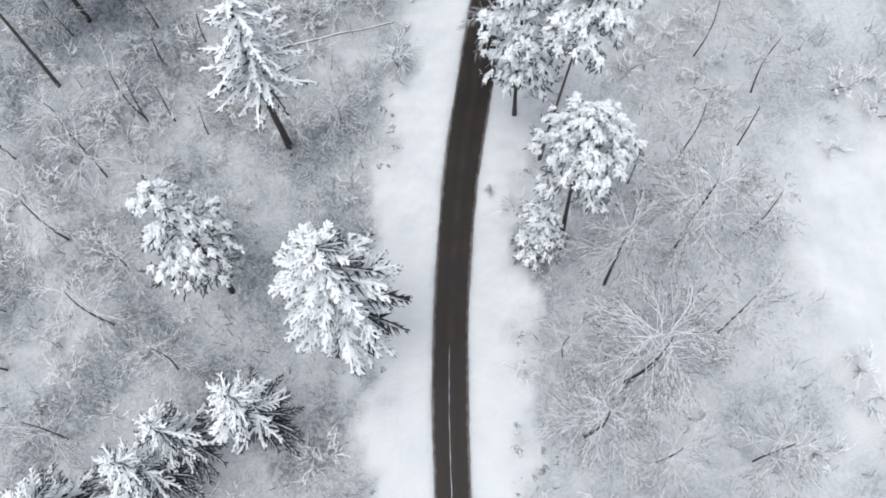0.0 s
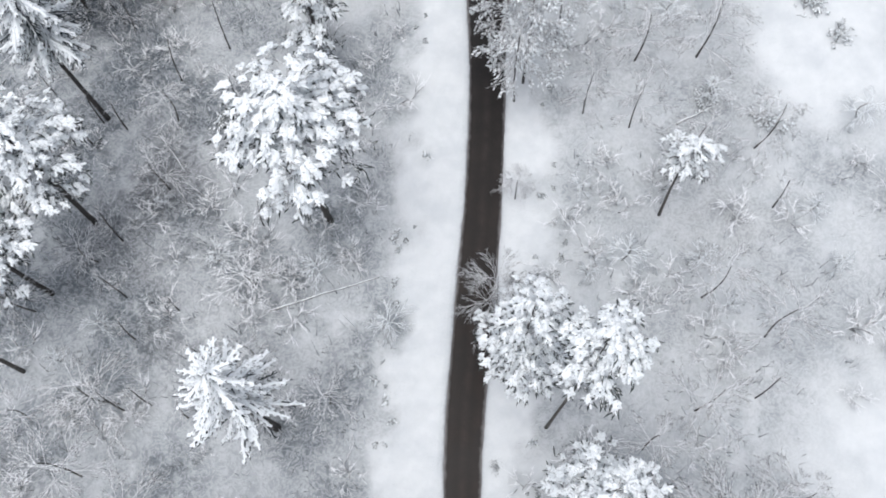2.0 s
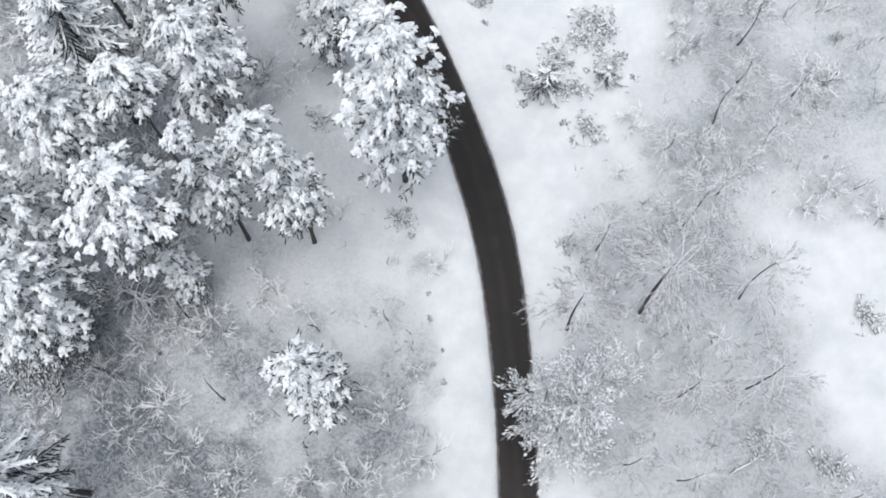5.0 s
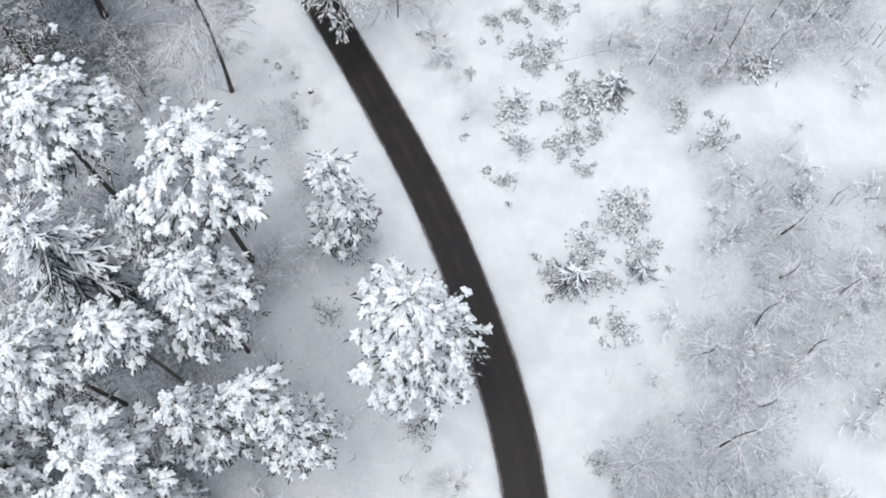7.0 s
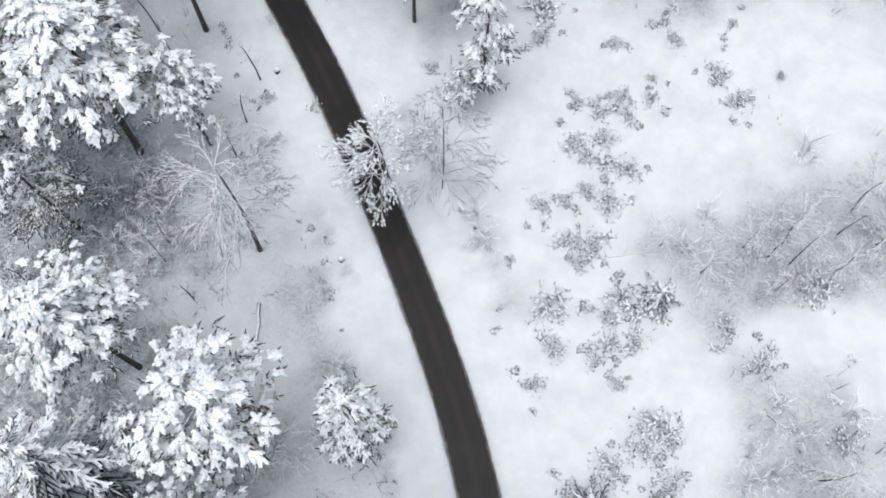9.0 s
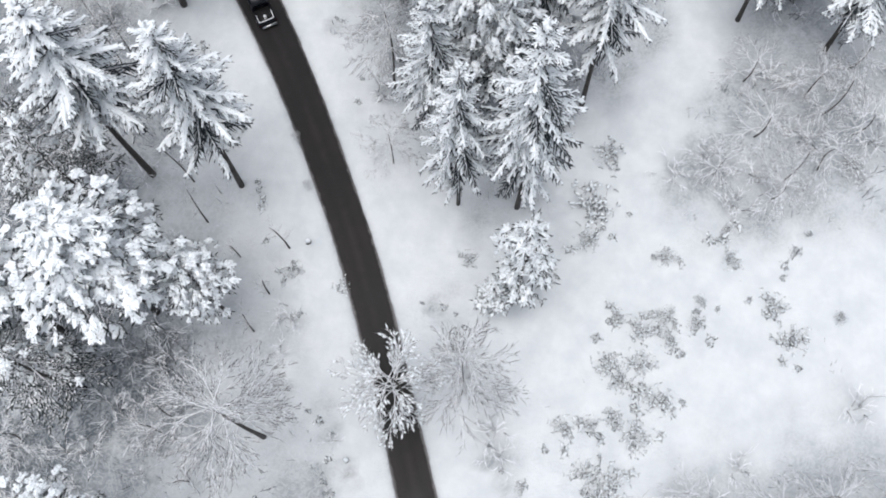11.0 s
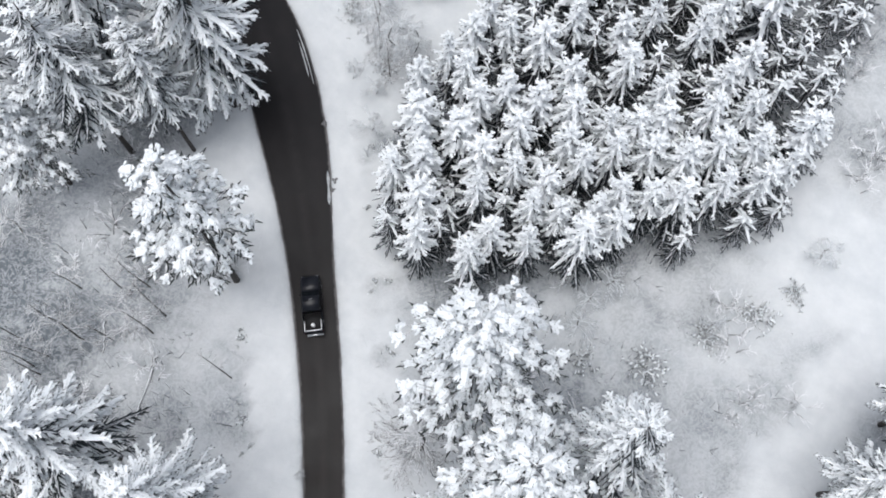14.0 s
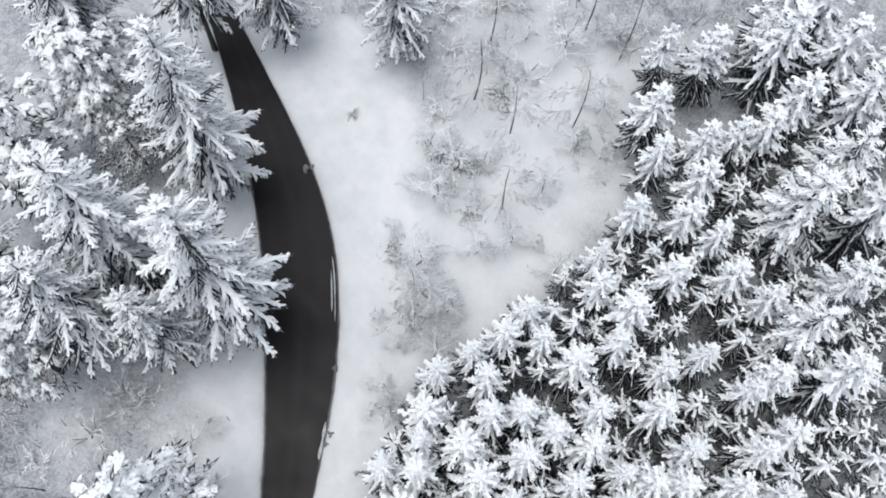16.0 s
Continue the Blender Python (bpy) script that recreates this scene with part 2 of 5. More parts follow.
        for k in range(sides):
            a, b = n + 2 + k, n + 2 + (k + 1) % sides
            self.f += [(n, a, b), (a, a + sides, b + sides, b), (n + 1, b + sides, a + sides)]

    def box(self, lo, hi, taper=0.0):
        (x0, y0, z0), (x1, y1, z1) = lo, hi
        n = len(self.v)
        for z, k in ((z0, 0), (z1, taper)):
            self.v += [(x0 + k, y0 + k, z), (x1 - k, y0 + k, z), (x1 - k, y1 - k, z), (x0 + k, y1 - k, z)]
        self.f += [tuple(n + i for i in q) for q in ((3, 2, 1, 0), (4, 5, 6, 7), (0, 1, 5, 4), (1, 2, 6, 5), (2, 3, 7, 6), (3, 0, 4, 7))]

    def mesh(self, name, mat, smooth=True):
        me = bpy.data.meshes.new(name)
        me.from_pydata(self.v, [], self.f)
        me.materials.append(mat)
        if smooth:
            me.polygons.foreach_set("use_smooth", [True] * len(me.polygons))
        me.update()
        return me


def part(name, bits, mat, parent, label="", smooth=True, kind=""):
    ob = new(name, bits.mesh(name, mat, smooth))
    ob.parent = parent
    if kind:
        tagged(ob, kind=kind)
    return tagged(ob, label) if label else ob


# ---- the plan ----
# knots of the road: y, x of its left edge, x of its right edge
ROAD = [(-60, -1.2, 2.2), (-30, -1.9, 1.6), (-8, -2.3, 0.9), (5, -2.6, 0.46), (13.6, -2.96, 0.29), (23.7, -2.68, 0.45), (34.5, -1.94, 1.39), (46.5, -0.2, 3.5),
        (56, 1.40, 4.97), (66, 2.65, 6.15), (77, 3.35, 7.05), (86, 3.2, 7.1), (92, 2.5, 6.45), (98, 1.6, 5.3), (104, 0.3, 3.9), (109.5, -1.4, 2.2), (114.5, -3.2, 0.4),
        (121, -5.7, -2.25), (127, -8.4, -4.85), (133.2, -11.15, -7.55), (141.2, -15.2, -11.4), (147.5, -18.6, -14.75), (153, -21.8, -17.7), (158, -25.0, -20.6)]
ROAD += [(163, -28.6, -23.9), (167, -31.6, -26.7), (171, -35.2, -29.2), (174.3, -38.4, -31.0), (178, -42.3, -33.7), (182, -46.4, -36.8), (186, -51.5, -40.3),
         (190, -57.4, -45.3), (193.2, -62.2, -51.0), (196.4, -67.6, -59.4), (199.5, -73.6, -68.6), (203, -81, -77), (215, -110, -107), (240, -175, -172)]
KN = np.array(ROAD, float)
KN[:, 1] -= 0.42 * np.clip((KN[:, 0] - 88) / 10, 0, 1) * np.clip((182 - KN[:, 0]) / 8, 0, 1)
KN[:, 2] -= 0.22 * np.clip((KN[:, 0] - 88) / 10, 0, 1) * np.clip((176 - KN[:, 0]) / 8, 0, 1)
KN[:, 1:] += 0.30 * np.exp(-((KN[:, 0:1] - 140) / 8) ** 2)


def edges(y):
    """Left and right edge of the road at y, smoothed."""
    y = np.asarray(y, float)
    ks = np.linspace(-1, 1, 11) * 4.5
    return tuple(np.mean([np.interp(y + k, KN[:, 0], KN[:, c]) for k in ks], axis=0) for c in (1, 2))


def road_gap(x, y):
    """Roughly how far a point lies outside the road; negative on it. Second: which side (1 right)."""
    l, r = edges(y)
    l2, r2 = edges(np.asarray(y) + 1.0)
    slope = np.sqrt(1 + ((l2 + r2 - l - r) / 2) ** 2)
    return np.maximum(l - x, x - r) / slope, np.where(x > (l + r) / 2, 1, -1)


# open snow with no undergrowth: x, y, radius across, radius along
GLADES = [(39, 24, 9, 14), (38, 72, 7, 11), (13, 108, 9, 17), (8, 92, 4.5, 8), (18, 137, 15, 10), (33, 141, 12, 8), (34, 80, 6, 5), (19, 109, 5, 7), (33, 115.5, 8, 3.4),
          (9, 128, 7, 12), (12, 190, 9, 7), (-52, 201, 9, 5), (6, 147, 3, 7), (40, 112, 6, 4), (4, 139, 9, 9), (-8, 147, 5, 12), (8, 151, 5, 8)]
TRACK = [(9, 126), (11, 140), (10.8, 155), (15.5, 165), (18.2, 178), (21, 200), (24, 240)]
LANE = [(-33, 183), (-38, 190), (-46, 197), (-56, 203)]


def near_line(x, y, line):
    best = np.full(np.shape(x), 1e9)
    for (ax, ay), (bx, by) in zip(line, line[1:]):
        dx, dy = bx - ax, by - ay
        s = np.clip(((x - ax) * dx + (y - ay) * dy) / (dx * dx + dy * dy), 0, 1)
        best = np.minimum(best, np.hypot(x - ax - s * dx, y - ay - s * dy))
    return best


def cover(x, y):
    """How thickly undergrowth stands at a point, 0 to 1; the shade painted on the floor follows it."""
    x, y = np.asarray(x, float), np.asarray(y, float)
    gap, side = road_gap(x, y)
    verge = np.where(side > 0, np.interp(y, [0, 60, 90, 150, 200], [4.2, 3.0, 4.5, 4.0, 4.0]), np.interp(y, [0, 50, 80, 110, 150, 175], [5.2, 4.8, 4.3, 4.2, 5.0, 4.8]))
    wave = 0.8 * np.sin(x * 0.9 + y * 0.55) + 0.7 * np.sin(y * 0.83 - x * 0.31) + 0.6 * np.sin(x * 0.37 - y * 0.21) + 0.5 * np.sin(x * 1.9 + 1.3 * np.sin(y * 1.1)) + 0.5 * np.sin(y * 2.1 + 1.2 * np.sin(x * 1.3))
    c = np.clip((gap + wave - verge) / 2.2, 0, 1)
    for gx, gy, rx, ry in GLADES:
        q = np.hypot((x - gx) / rx, (y - gy) / ry) + 0.10 * wave
        c = c * np.clip((q - 0.75) / 0.6, 0, 1)
    tuft = 0.5 + 0.25 * np.sin(x * 0.52 + 2.1 * np.sin(y * 0.23)) + 0.25 * np.sin(y * 0.47 + 1.9 * np.sin(x * 0.29) + 1.0)
    c = c * (0.58 + 0.42 * np.clip(2.2 * tuft - 0.5, 0, 1))
    for line, wide in ((TRACK, 2.2), (LANE, 3.2)):
        c = c * np.clip((near_line(x, y, line) + 0.5 * wave - wide) / 1.8, 0, 1)
    for gx, gy, rx, ry, least in ((-19, 115, 9, 11, 0.28), (-1, 174, 9, 5, 0.48), (8, 182, 7, 6, 0.48), (-8, 92, 11, 18, 0.32), (-16, 135, 8, 13, 0.3), (-24, 142, 10, 12, 0.28), (-34.5, 152, 8, 9, 0.5), (-46, 164, 12, 7, 0.8),
                                  (-33, 200, 10, 16, 0.15), (-37, 214, 12, 12, 0.2)):
        q = np.hypot((x - gx) / rx, (y - gy) / ry) + 0.12 * wave
        c = c * (least + (1 - least) * np.clip((q - 0.5) / 0.8, 0, 1))
    # raised in the western forest so the floor colour carries its tree shade
    return c * np.interp(x, [4, 10], [1.08, 0.72]) * (1 + 0.45 * np.clip((-20 - x) / 8, 0, 1) * np.clip((y - 38) / 12, 0, 1) * np.clip((160 - y) / 8, 0, 1))


def rise(x, y):
    """Height of the snow."""
    x, y = np.asarray(x, float), np.asarray(y, float)
    h = 0.10 * np.sin(x * 0.31 + 1.3 * np.sin(y * 0.11)) + 0.09 * np.sin(y * 0.37 + x * 0.17) + 0.05 * np.sin(x * 1.1 - y * 0.7) + 0.04 * np.sin(y * 1.3 + x * 0.9)
    gap, _ = road_gap(x, y)
    return np.where(gap < 0.9, -0.14, 0.06 + h * np.clip((gap - 2) / 6, 0, 1) + 0.10 * np.exp(-((gap - 1.8) / 0.9) ** 2))


# ---- ground, road and its snow banks ----
def spread(lo, hi, step, far_lo, far_hi, n):
    a = lo - (np.linspace(1, 0, n, endpoint=False) ** 2) * (lo - far_lo)
    b = hi + (np.linspace(0, 1, n + 1)[1:] ** 2) * (far_hi - hi)
    return np.concatenate([a, np.arange(lo, hi + step / 2, step), b])


def build_ground():
    xs, ys = spread(-80, 55, 0.9, -2500, 2500, 14), spread(-20, 250, 0.9, -2500, 3000, 14)
    gx, gy = np.meshgrid(xs, ys)
    near = np.interp(gx, [-80, -70, 45, 55], [0, 1, 1, 0]) * np.interp(gy, [-20, -12, 240, 250], [0, 1, 1, 0])
    z = np.where(road_gap(gx, gy)[0] < 0.9, -0.14, 0.06 + (rise(gx, gy) - 0.06) * near)
    litter_shade = np.where(gx < 0, 0.85, 0.6) * (1 - near) + cover(gx, gy) * near
    me = bpy.data.meshes.new("ground")
    nx, ny = len(xs), len(ys)
    ids = np.arange(nx * ny).reshape(ny, nx)
    faces = np.stack([ids[:-1, :-1], ids[:-1, 1:], ids[1:, 1:], ids[1:, :-1]], -1).reshape(-1, 4)
    me.from_pydata(np.stack([gx, gy, z], -1).reshape(-1, 3).tolist(), [], faces.tolist())
    me.attributes.new("litter_shade", "FLOAT", "POINT").data.foreach_set("value", litter_shade.ravel().astype(np.float32))
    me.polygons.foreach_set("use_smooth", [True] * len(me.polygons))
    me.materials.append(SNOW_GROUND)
    tagged(new("ground", me), "snow-covered forest floor with grass and twigs poking through, tree shade in its colour", "ground", kind="structure")


def build_road():
    ys = np.arange(-60, 236, 0.6)
    l, r = edges(ys)
    cols = 17
    v, uv, f = [], [], []
    for i, y in enumerate(ys):
        for k in range(cols):
            u = k / (cols - 1)
            v.append((l[i] - 0.9 + (r[i] - l[i] + 1.8) * u, y, 0.03 - 0.05 * (2 * u - 1) ** 2))
    me = bpy.data.meshes.new("road")
    f = [(i * cols + k, i * cols + k + 1, (i + 1) * cols + k + 1, (i + 1) * cols + k) for i in range(len(ys) - 1) for k in range(cols - 1)]
    me.from_pydata(v, [], f)
    lay = me.uv_layers.new(name="UVMap")
    for lp in me.loops:
        q, k = divmod(lp.vertex_index, cols)
        lay.data[lp.index].uv = (k / (cols - 1), q * 0.6)
    spans = np.repeat(r - l, cols)
    across = np.tile(np.arange(cols) / (cols - 1), len(ys)) * (spans + 1.8) - 0.9
    me.attributes.new("inward", "FLOAT", "POINT").data.foreach_set("value", np.minimum(across, spans - across).astype(np.float32))
    me.polygons.foreach_set("use_smooth", [True] * len(me.polygons))
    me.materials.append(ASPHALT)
    tagged(new("road", me), "narrow wet brown-grey asphalt road cleared of snow", "road", kind="structure")


def build_bank(name, sgn, seed):
    """The ploughed edge of the snow: a low ragged lip on the road, swelling and running out into the ground."""
    rng = random.Random(seed)
    ys = np.arange(-58, 232, 0.3)
    l, r = edges(ys)
    edge = r if sgn > 0 else l
    prof = [(0.0, 0.0), (0.05, 0.05), (0.22, 0.11), (0.6, 0.15), (1.2, 0.17), (2.0, 0.155), (3.0, 0.02)]
    slope = np.gradient(edge, ys)
    v, off = [], 0.0
    ph = [rng.uniform(0, 6.28) for _ in range(4)]
    for i, y in enumerate(ys):
        off = 0.86 * off + rng.uniform(-0.022, 0.022)
        ragged = off + 0.012 * math.sin(y * 1.7 + ph[0]) + 0.012 * math.sin(y * 4.1 + ph[1]) + 0.02 * math.sin(y * 0.45 + ph[2])
        nlen = math.hypot(1, slope[i])
        nx, ny = sgn / nlen, -sgn * slope[i] / nlen
        for d, h in prof:
            dd = d + ragged * max(0, 1 - d / 1.6)
            px_, py_ = edge[i] + nx * dd, y + ny * dd
            v.append((px_, py_, (0.0 if d == 0 else h + rng.uniform(-0.012, 0.012)) + (0.0 if d > 2.5 else 0.015)))
    n = len(prof)
    f = []
    for i in range(len(ys) - 1):
        for k in range(n - 1):
            q = (i * n + k, i * n + k + 1, (i + 1) * n + k + 1, (i + 1) * n + k)
            f.append(q if sgn > 0 else q[::-1])
    me = bpy.data.meshes.new(name)
    me.from_pydata(v, [], f)
    me.attributes.new("litter_shade", "FLOAT", "POINT").data.foreach_set("value", [0.75, 0.5, 0.22, 0.06, 0.0, 0.0, 0.0] * len(ys))
    me.polygons.foreach_set("use_smooth", [True] * len(me.polygons))
    me.materials.append(SNOW_GROUND)
    tagged(new(name, me), "low ploughed bank of white snow along the road", "snow bank", kind="structure")


build_ground()
build_road()
build_bank("snow_bank_left", -1, 5)
build_bank("snow_bank_right", 1, 6)


# ---- trees ----
def unit(az, el):
    return Vector((math.cos(az) * math.cos(el), math.sin(az) * math.cos(el), math.sin(el)))


def trunk_bits(height, radius, rng, lean=0.25, top=0.03):
    b = Bits()
    az = rng.uniform(0, 6.28)
    pts = []
    for i in range(9):
        s = i / 8
        pts.append((math.cos(az) * lean * math.sin(s * 3.1), math.sin(az) * lean * math.sin(s * 2.6), height * s - 0.15 * (i == 0)))
    b.tube(pts, [radius * (1.12 if i == 0 else 1) * (1 - i / 8) ** 0.8 + top for i in range(9)], 8, cap=True, jit=0.08, rng=rng)
    return b


LEE = -0.35   # the sheltered side, swept clear of snow


def lee(az):
    return max(0.0, math.cos(az - LEE))


def make_spruce(height, radius, low, whorls, arms, twigs, seed, bare=0.05, load=1.0, gap=0.0, shade=0.0, blunt=0.62, ridge=1.0, shoot=1.0, coat=None, lacy=True):
    """A spruce with whorls of drooping boughs; each bough and its side shoots carry a ridge of snow over dark needles.
    ridge, shoot: how broad the snow lies on the bough, how long the side shoots are; boughs below shade are nearly bare of snow."""
    rng = random.Random(seed)
    tree = new("spruce_tree")
    part("trunk", trunk_bits(height, height * 0.0065 + 0.04, rng), BARK, tree)
    green, white = Bits(), Bits()
    turn = 0.0
    for w in range(whorls):
        f = (w + rng.uniform(-0.25, 0.25)) / (whorls - 1)
        f = min(max(f, 0.0), 1.0)
        z = height * (low + (0.985 - low) * f ** 0.92)
        reach = radius * ((1 - f) ** blunt * (0.72 + 0.28 * min(1, f * 5)) + 0.05) + 0.12
        n = max(5, round(arms * (1 - 0.25 * f)))
        turn += 0.7
        for a in range(n):
            if rng.random() < gap:
                continue
            az = turn + a * 2 * math.pi / n + rng.uniform(-0.25, 0.25)
            ln = reach * rng.uniform(0.68, 1.18)
            el = 0.60 * f ** 2 - 0.10 + rng.uniform(-0.14, 0.14)
            out = unit(az, 0)
            z0 = z + rng.uniform(-0.4, 0.4) * (1 - 0.6 * f)
            curl = rng.uniform(-0.14, 0.14)
            cross = unit(az + 1.571, 0)

            def at(s):
                return out * (ln * s) + cross * (curl * ln * s * s) + Vector((0, 0, z0 + ln * (math.tan(el) * s - 0.32 * s * s + 0.12 * s ** 4)))
            wd = (0.075 + 0.018 * ln) * load
            drop = Vector((0, 0, wd * 0.9))
            green.tube([at(s) - drop for s in (0.03, 0.4, 0.75, 1.02)], [wd * 0.8, wd * 1.1, wd * 0.95, 0.03], 3, 0.5)
            swept = bare + 0.30 * lee(az) * (1 - 0.7 * f) + (0.7 if f < shade else 0.0)
            clean = rng.random() < swept
            if not clean:
                s0 = rng.uniform(0.0, 0.15)
                knots = (0, 0.16, 0.33, 0.5, 0.66, 0.82, 0.97) if lacy else (0, 0.3, 0.65, 1.0)
                white.tube([at(s0 + (0.99 - s0) * k) + cross * (wd * rng.uniform(-0.35, 0.35)) + Vector((0, 0, wd * 0.2)) for k in knots],
                           [wd * ridge * (0.95 + 1.5 * k - 2.15 * k * k) * rng.uniform(0.7, 1.3) for k in knots], 5, 0.6, True)
            m = max(2, round(twigs * min(1.0, ln / radius + 0.15)))
            for k in range(m):
                for sd in (-1, 1):
                    s = 0.14 + 0.82 * (k + rng.uniform(0.1, 0.9)) / m
                    tl = (ln * 0.34 * (1.08 - s) * rng.uniform(0.6, 1.3) + 0.22) * shoot
                    d = unit(az + curl * s + sd * rng.uniform(0.5, 0.95), el - 0.5 * s - rng.uniform(0.05, 0.4))
                    p = at(s)
                    q = p + d * tl
                    tw = wd * 0.56
                    if lacy or clean:
                        green.quill(p - drop * 1.0, q + d * (0.16 * tl) - drop * 1.2, tw * 1.1)
                    if not clean and rng.random() > swept:
                        white.finger(p - d * 0.05, q - d * (0.08 * tl), tw * rng.uniform(1.15, 1.85), rng)
                        for g in (-1, 1) if lacy and tl > 0.6 else ():
                            o = p.lerp(q, rng.uniform(0.35, 0.8))
                            e = unit(az + curl * s + sd * 0.7 + g * rng.uniform(0.4, 0.9), el - 0.5 * s - rng.uniform(0.1, 0.7))
                            white.quill(o, o + e * tl * rng.uniform(0.25, 0.5), tw * rng.uniform(0.5, 0.9))
    for k in range(3):
        white.lump((0, 0, height * (1 - 0.010 * k) - 0.05), (0.1, 0.1, 1), 0.4, (0.08 + 0.04 * k) * load, 0.08 + 0.03 * k, rng, 5)
    part("crown", green, BOUGHS, tree, "dark green drooping boughs", kind="stuff")
    part("snow_load", white, coat or BOUGH_SNOW, tree, "ridges of white snow on every bough", False, "stuff")
    return tree


def make_pine(height, radius, low, limbs, tufts, seed, load=1.0, bare=0.03, stout=0.8, bark=None):
    """A pine: bare trunk, uneven crown of rising limbs that end in tufts weighed down by clumps of snow."""
    rng = random.Random(seed)
    tree = new("pine_tree")
    part("trunk", trunk_bits(height * 0.96, (height * 0.009 + 0.06) * stout, rng, 0.4), bark or BARK, tree)
    green, white = Bits(), Bits()
    az = 0.0
    for i in range(limbs):
        f = (i + 0.5) / limbs
        az += 2.399 + rng.uniform(-0.35, 0.35)
        shape = (math.sin(math.pi * (0.20 + 0.76 * f) ** 0.9)) ** 0.7
        reach = radius * max(0.25, shape) * rng.choice((0.62, 0.78, 0.9, 1.0, 1.06))
        z0 = height * (low + (0.95 - low) * f) - 0.08 * reach
        lift = rng.uniform(0.05, 0.30) + 0.35 * f * f
        out = unit(az, 0)
        cross = unit(az + 1.571, 0)

        def at(s, z0=z0, reach=reach, lift=lift, out=out):
            return out * (reach * s) + Vector((0, 0, z0 + reach * lift * s - 0.20 * reach * s * s))
        wood = Bits()
        wood.tube([at(s) for s in (0.0, 0.4, 0.95)], [0.10, 0.065, 0.02], 3)
        n = max(3, round(tufts * (reach / radius)))
        swept = bare + 0.50 * lee(az) * (1 - f) + 0.9 * max(0.0, 0.40 - f)
        for k in range(n):
            s = 0.25 + 0.77 * ((k + rng.random()) / n) ** 0.8
            fan = rng.uniform(-1, 1) * 0.42 * reach * s
            d = unit(az + rng.gauss(0, 0.30) + 0.7 * fan / max(0.4, reach), rng.uniform(-0.50, 0.0) - 0.25 * s)
            c = at(s) + cross * fan + Vector((0, 0, rng.uniform(-0.2, 0.5) - 0.05 * fan * fan))
            if abs(fan) > 0.6:
                wood.tube([at(s * 0.75), c - d * 0.2], [0.03, 0.012], 3)
            size = rng.uniform(0.70, 1.12)
            for j in range(4 if f < 0.4 else 2):
                e = unit(rng.uniform(0, 6.28), rng.uniform(-0.6, 0.1)) + d * 0.7
                o = c - Vector((0, 0, 0.20)) + d * rng.uniform(-0.3, 0.2)
                green.spindle(o, o + e * rng.uniform(0.40, 0.72) * size, 0.13 * size, 0.6, 0.4, 3)
            if rng.random() > swept:
                white.pod(c, d, rng.uniform(0.75, 1.2) * size * load, 0.27 * size * load, 0.16 * size, rng, 5)
                for k2 in range(4):
                    turn = (k2 - 1.5) * 0.75 + rng.uniform(-0.4, 0.4)
                    g = Vector((d.x * math.cos(turn) - d.y * math.sin(turn), d.x * math.sin(turn) + d.y * math.cos(turn), d.z - rng.uniform(0.0, 0.25)))
                    o = c + d * rng.uniform(-0.3, 0.1) * size + g * rng.uniform(0.28, 0.50) * size - Vector((0, 0, rng.uniform(0.0, 0.10)))
                    white.pod(o, g, rng.uniform(0.40, 0.72) * size * load, rng.uniform(0.12, 0.19) * size * load, 0.11 * size, rng, 4)
        part("limb", wood, LIMB, tree)
    part("crown", green, NEEDLES, tree, "dark green needle tufts", kind="stuff")
    part("snow_load", white, SNOW, tree, "thick white clumps of snow", False, "stuff")
    return tree


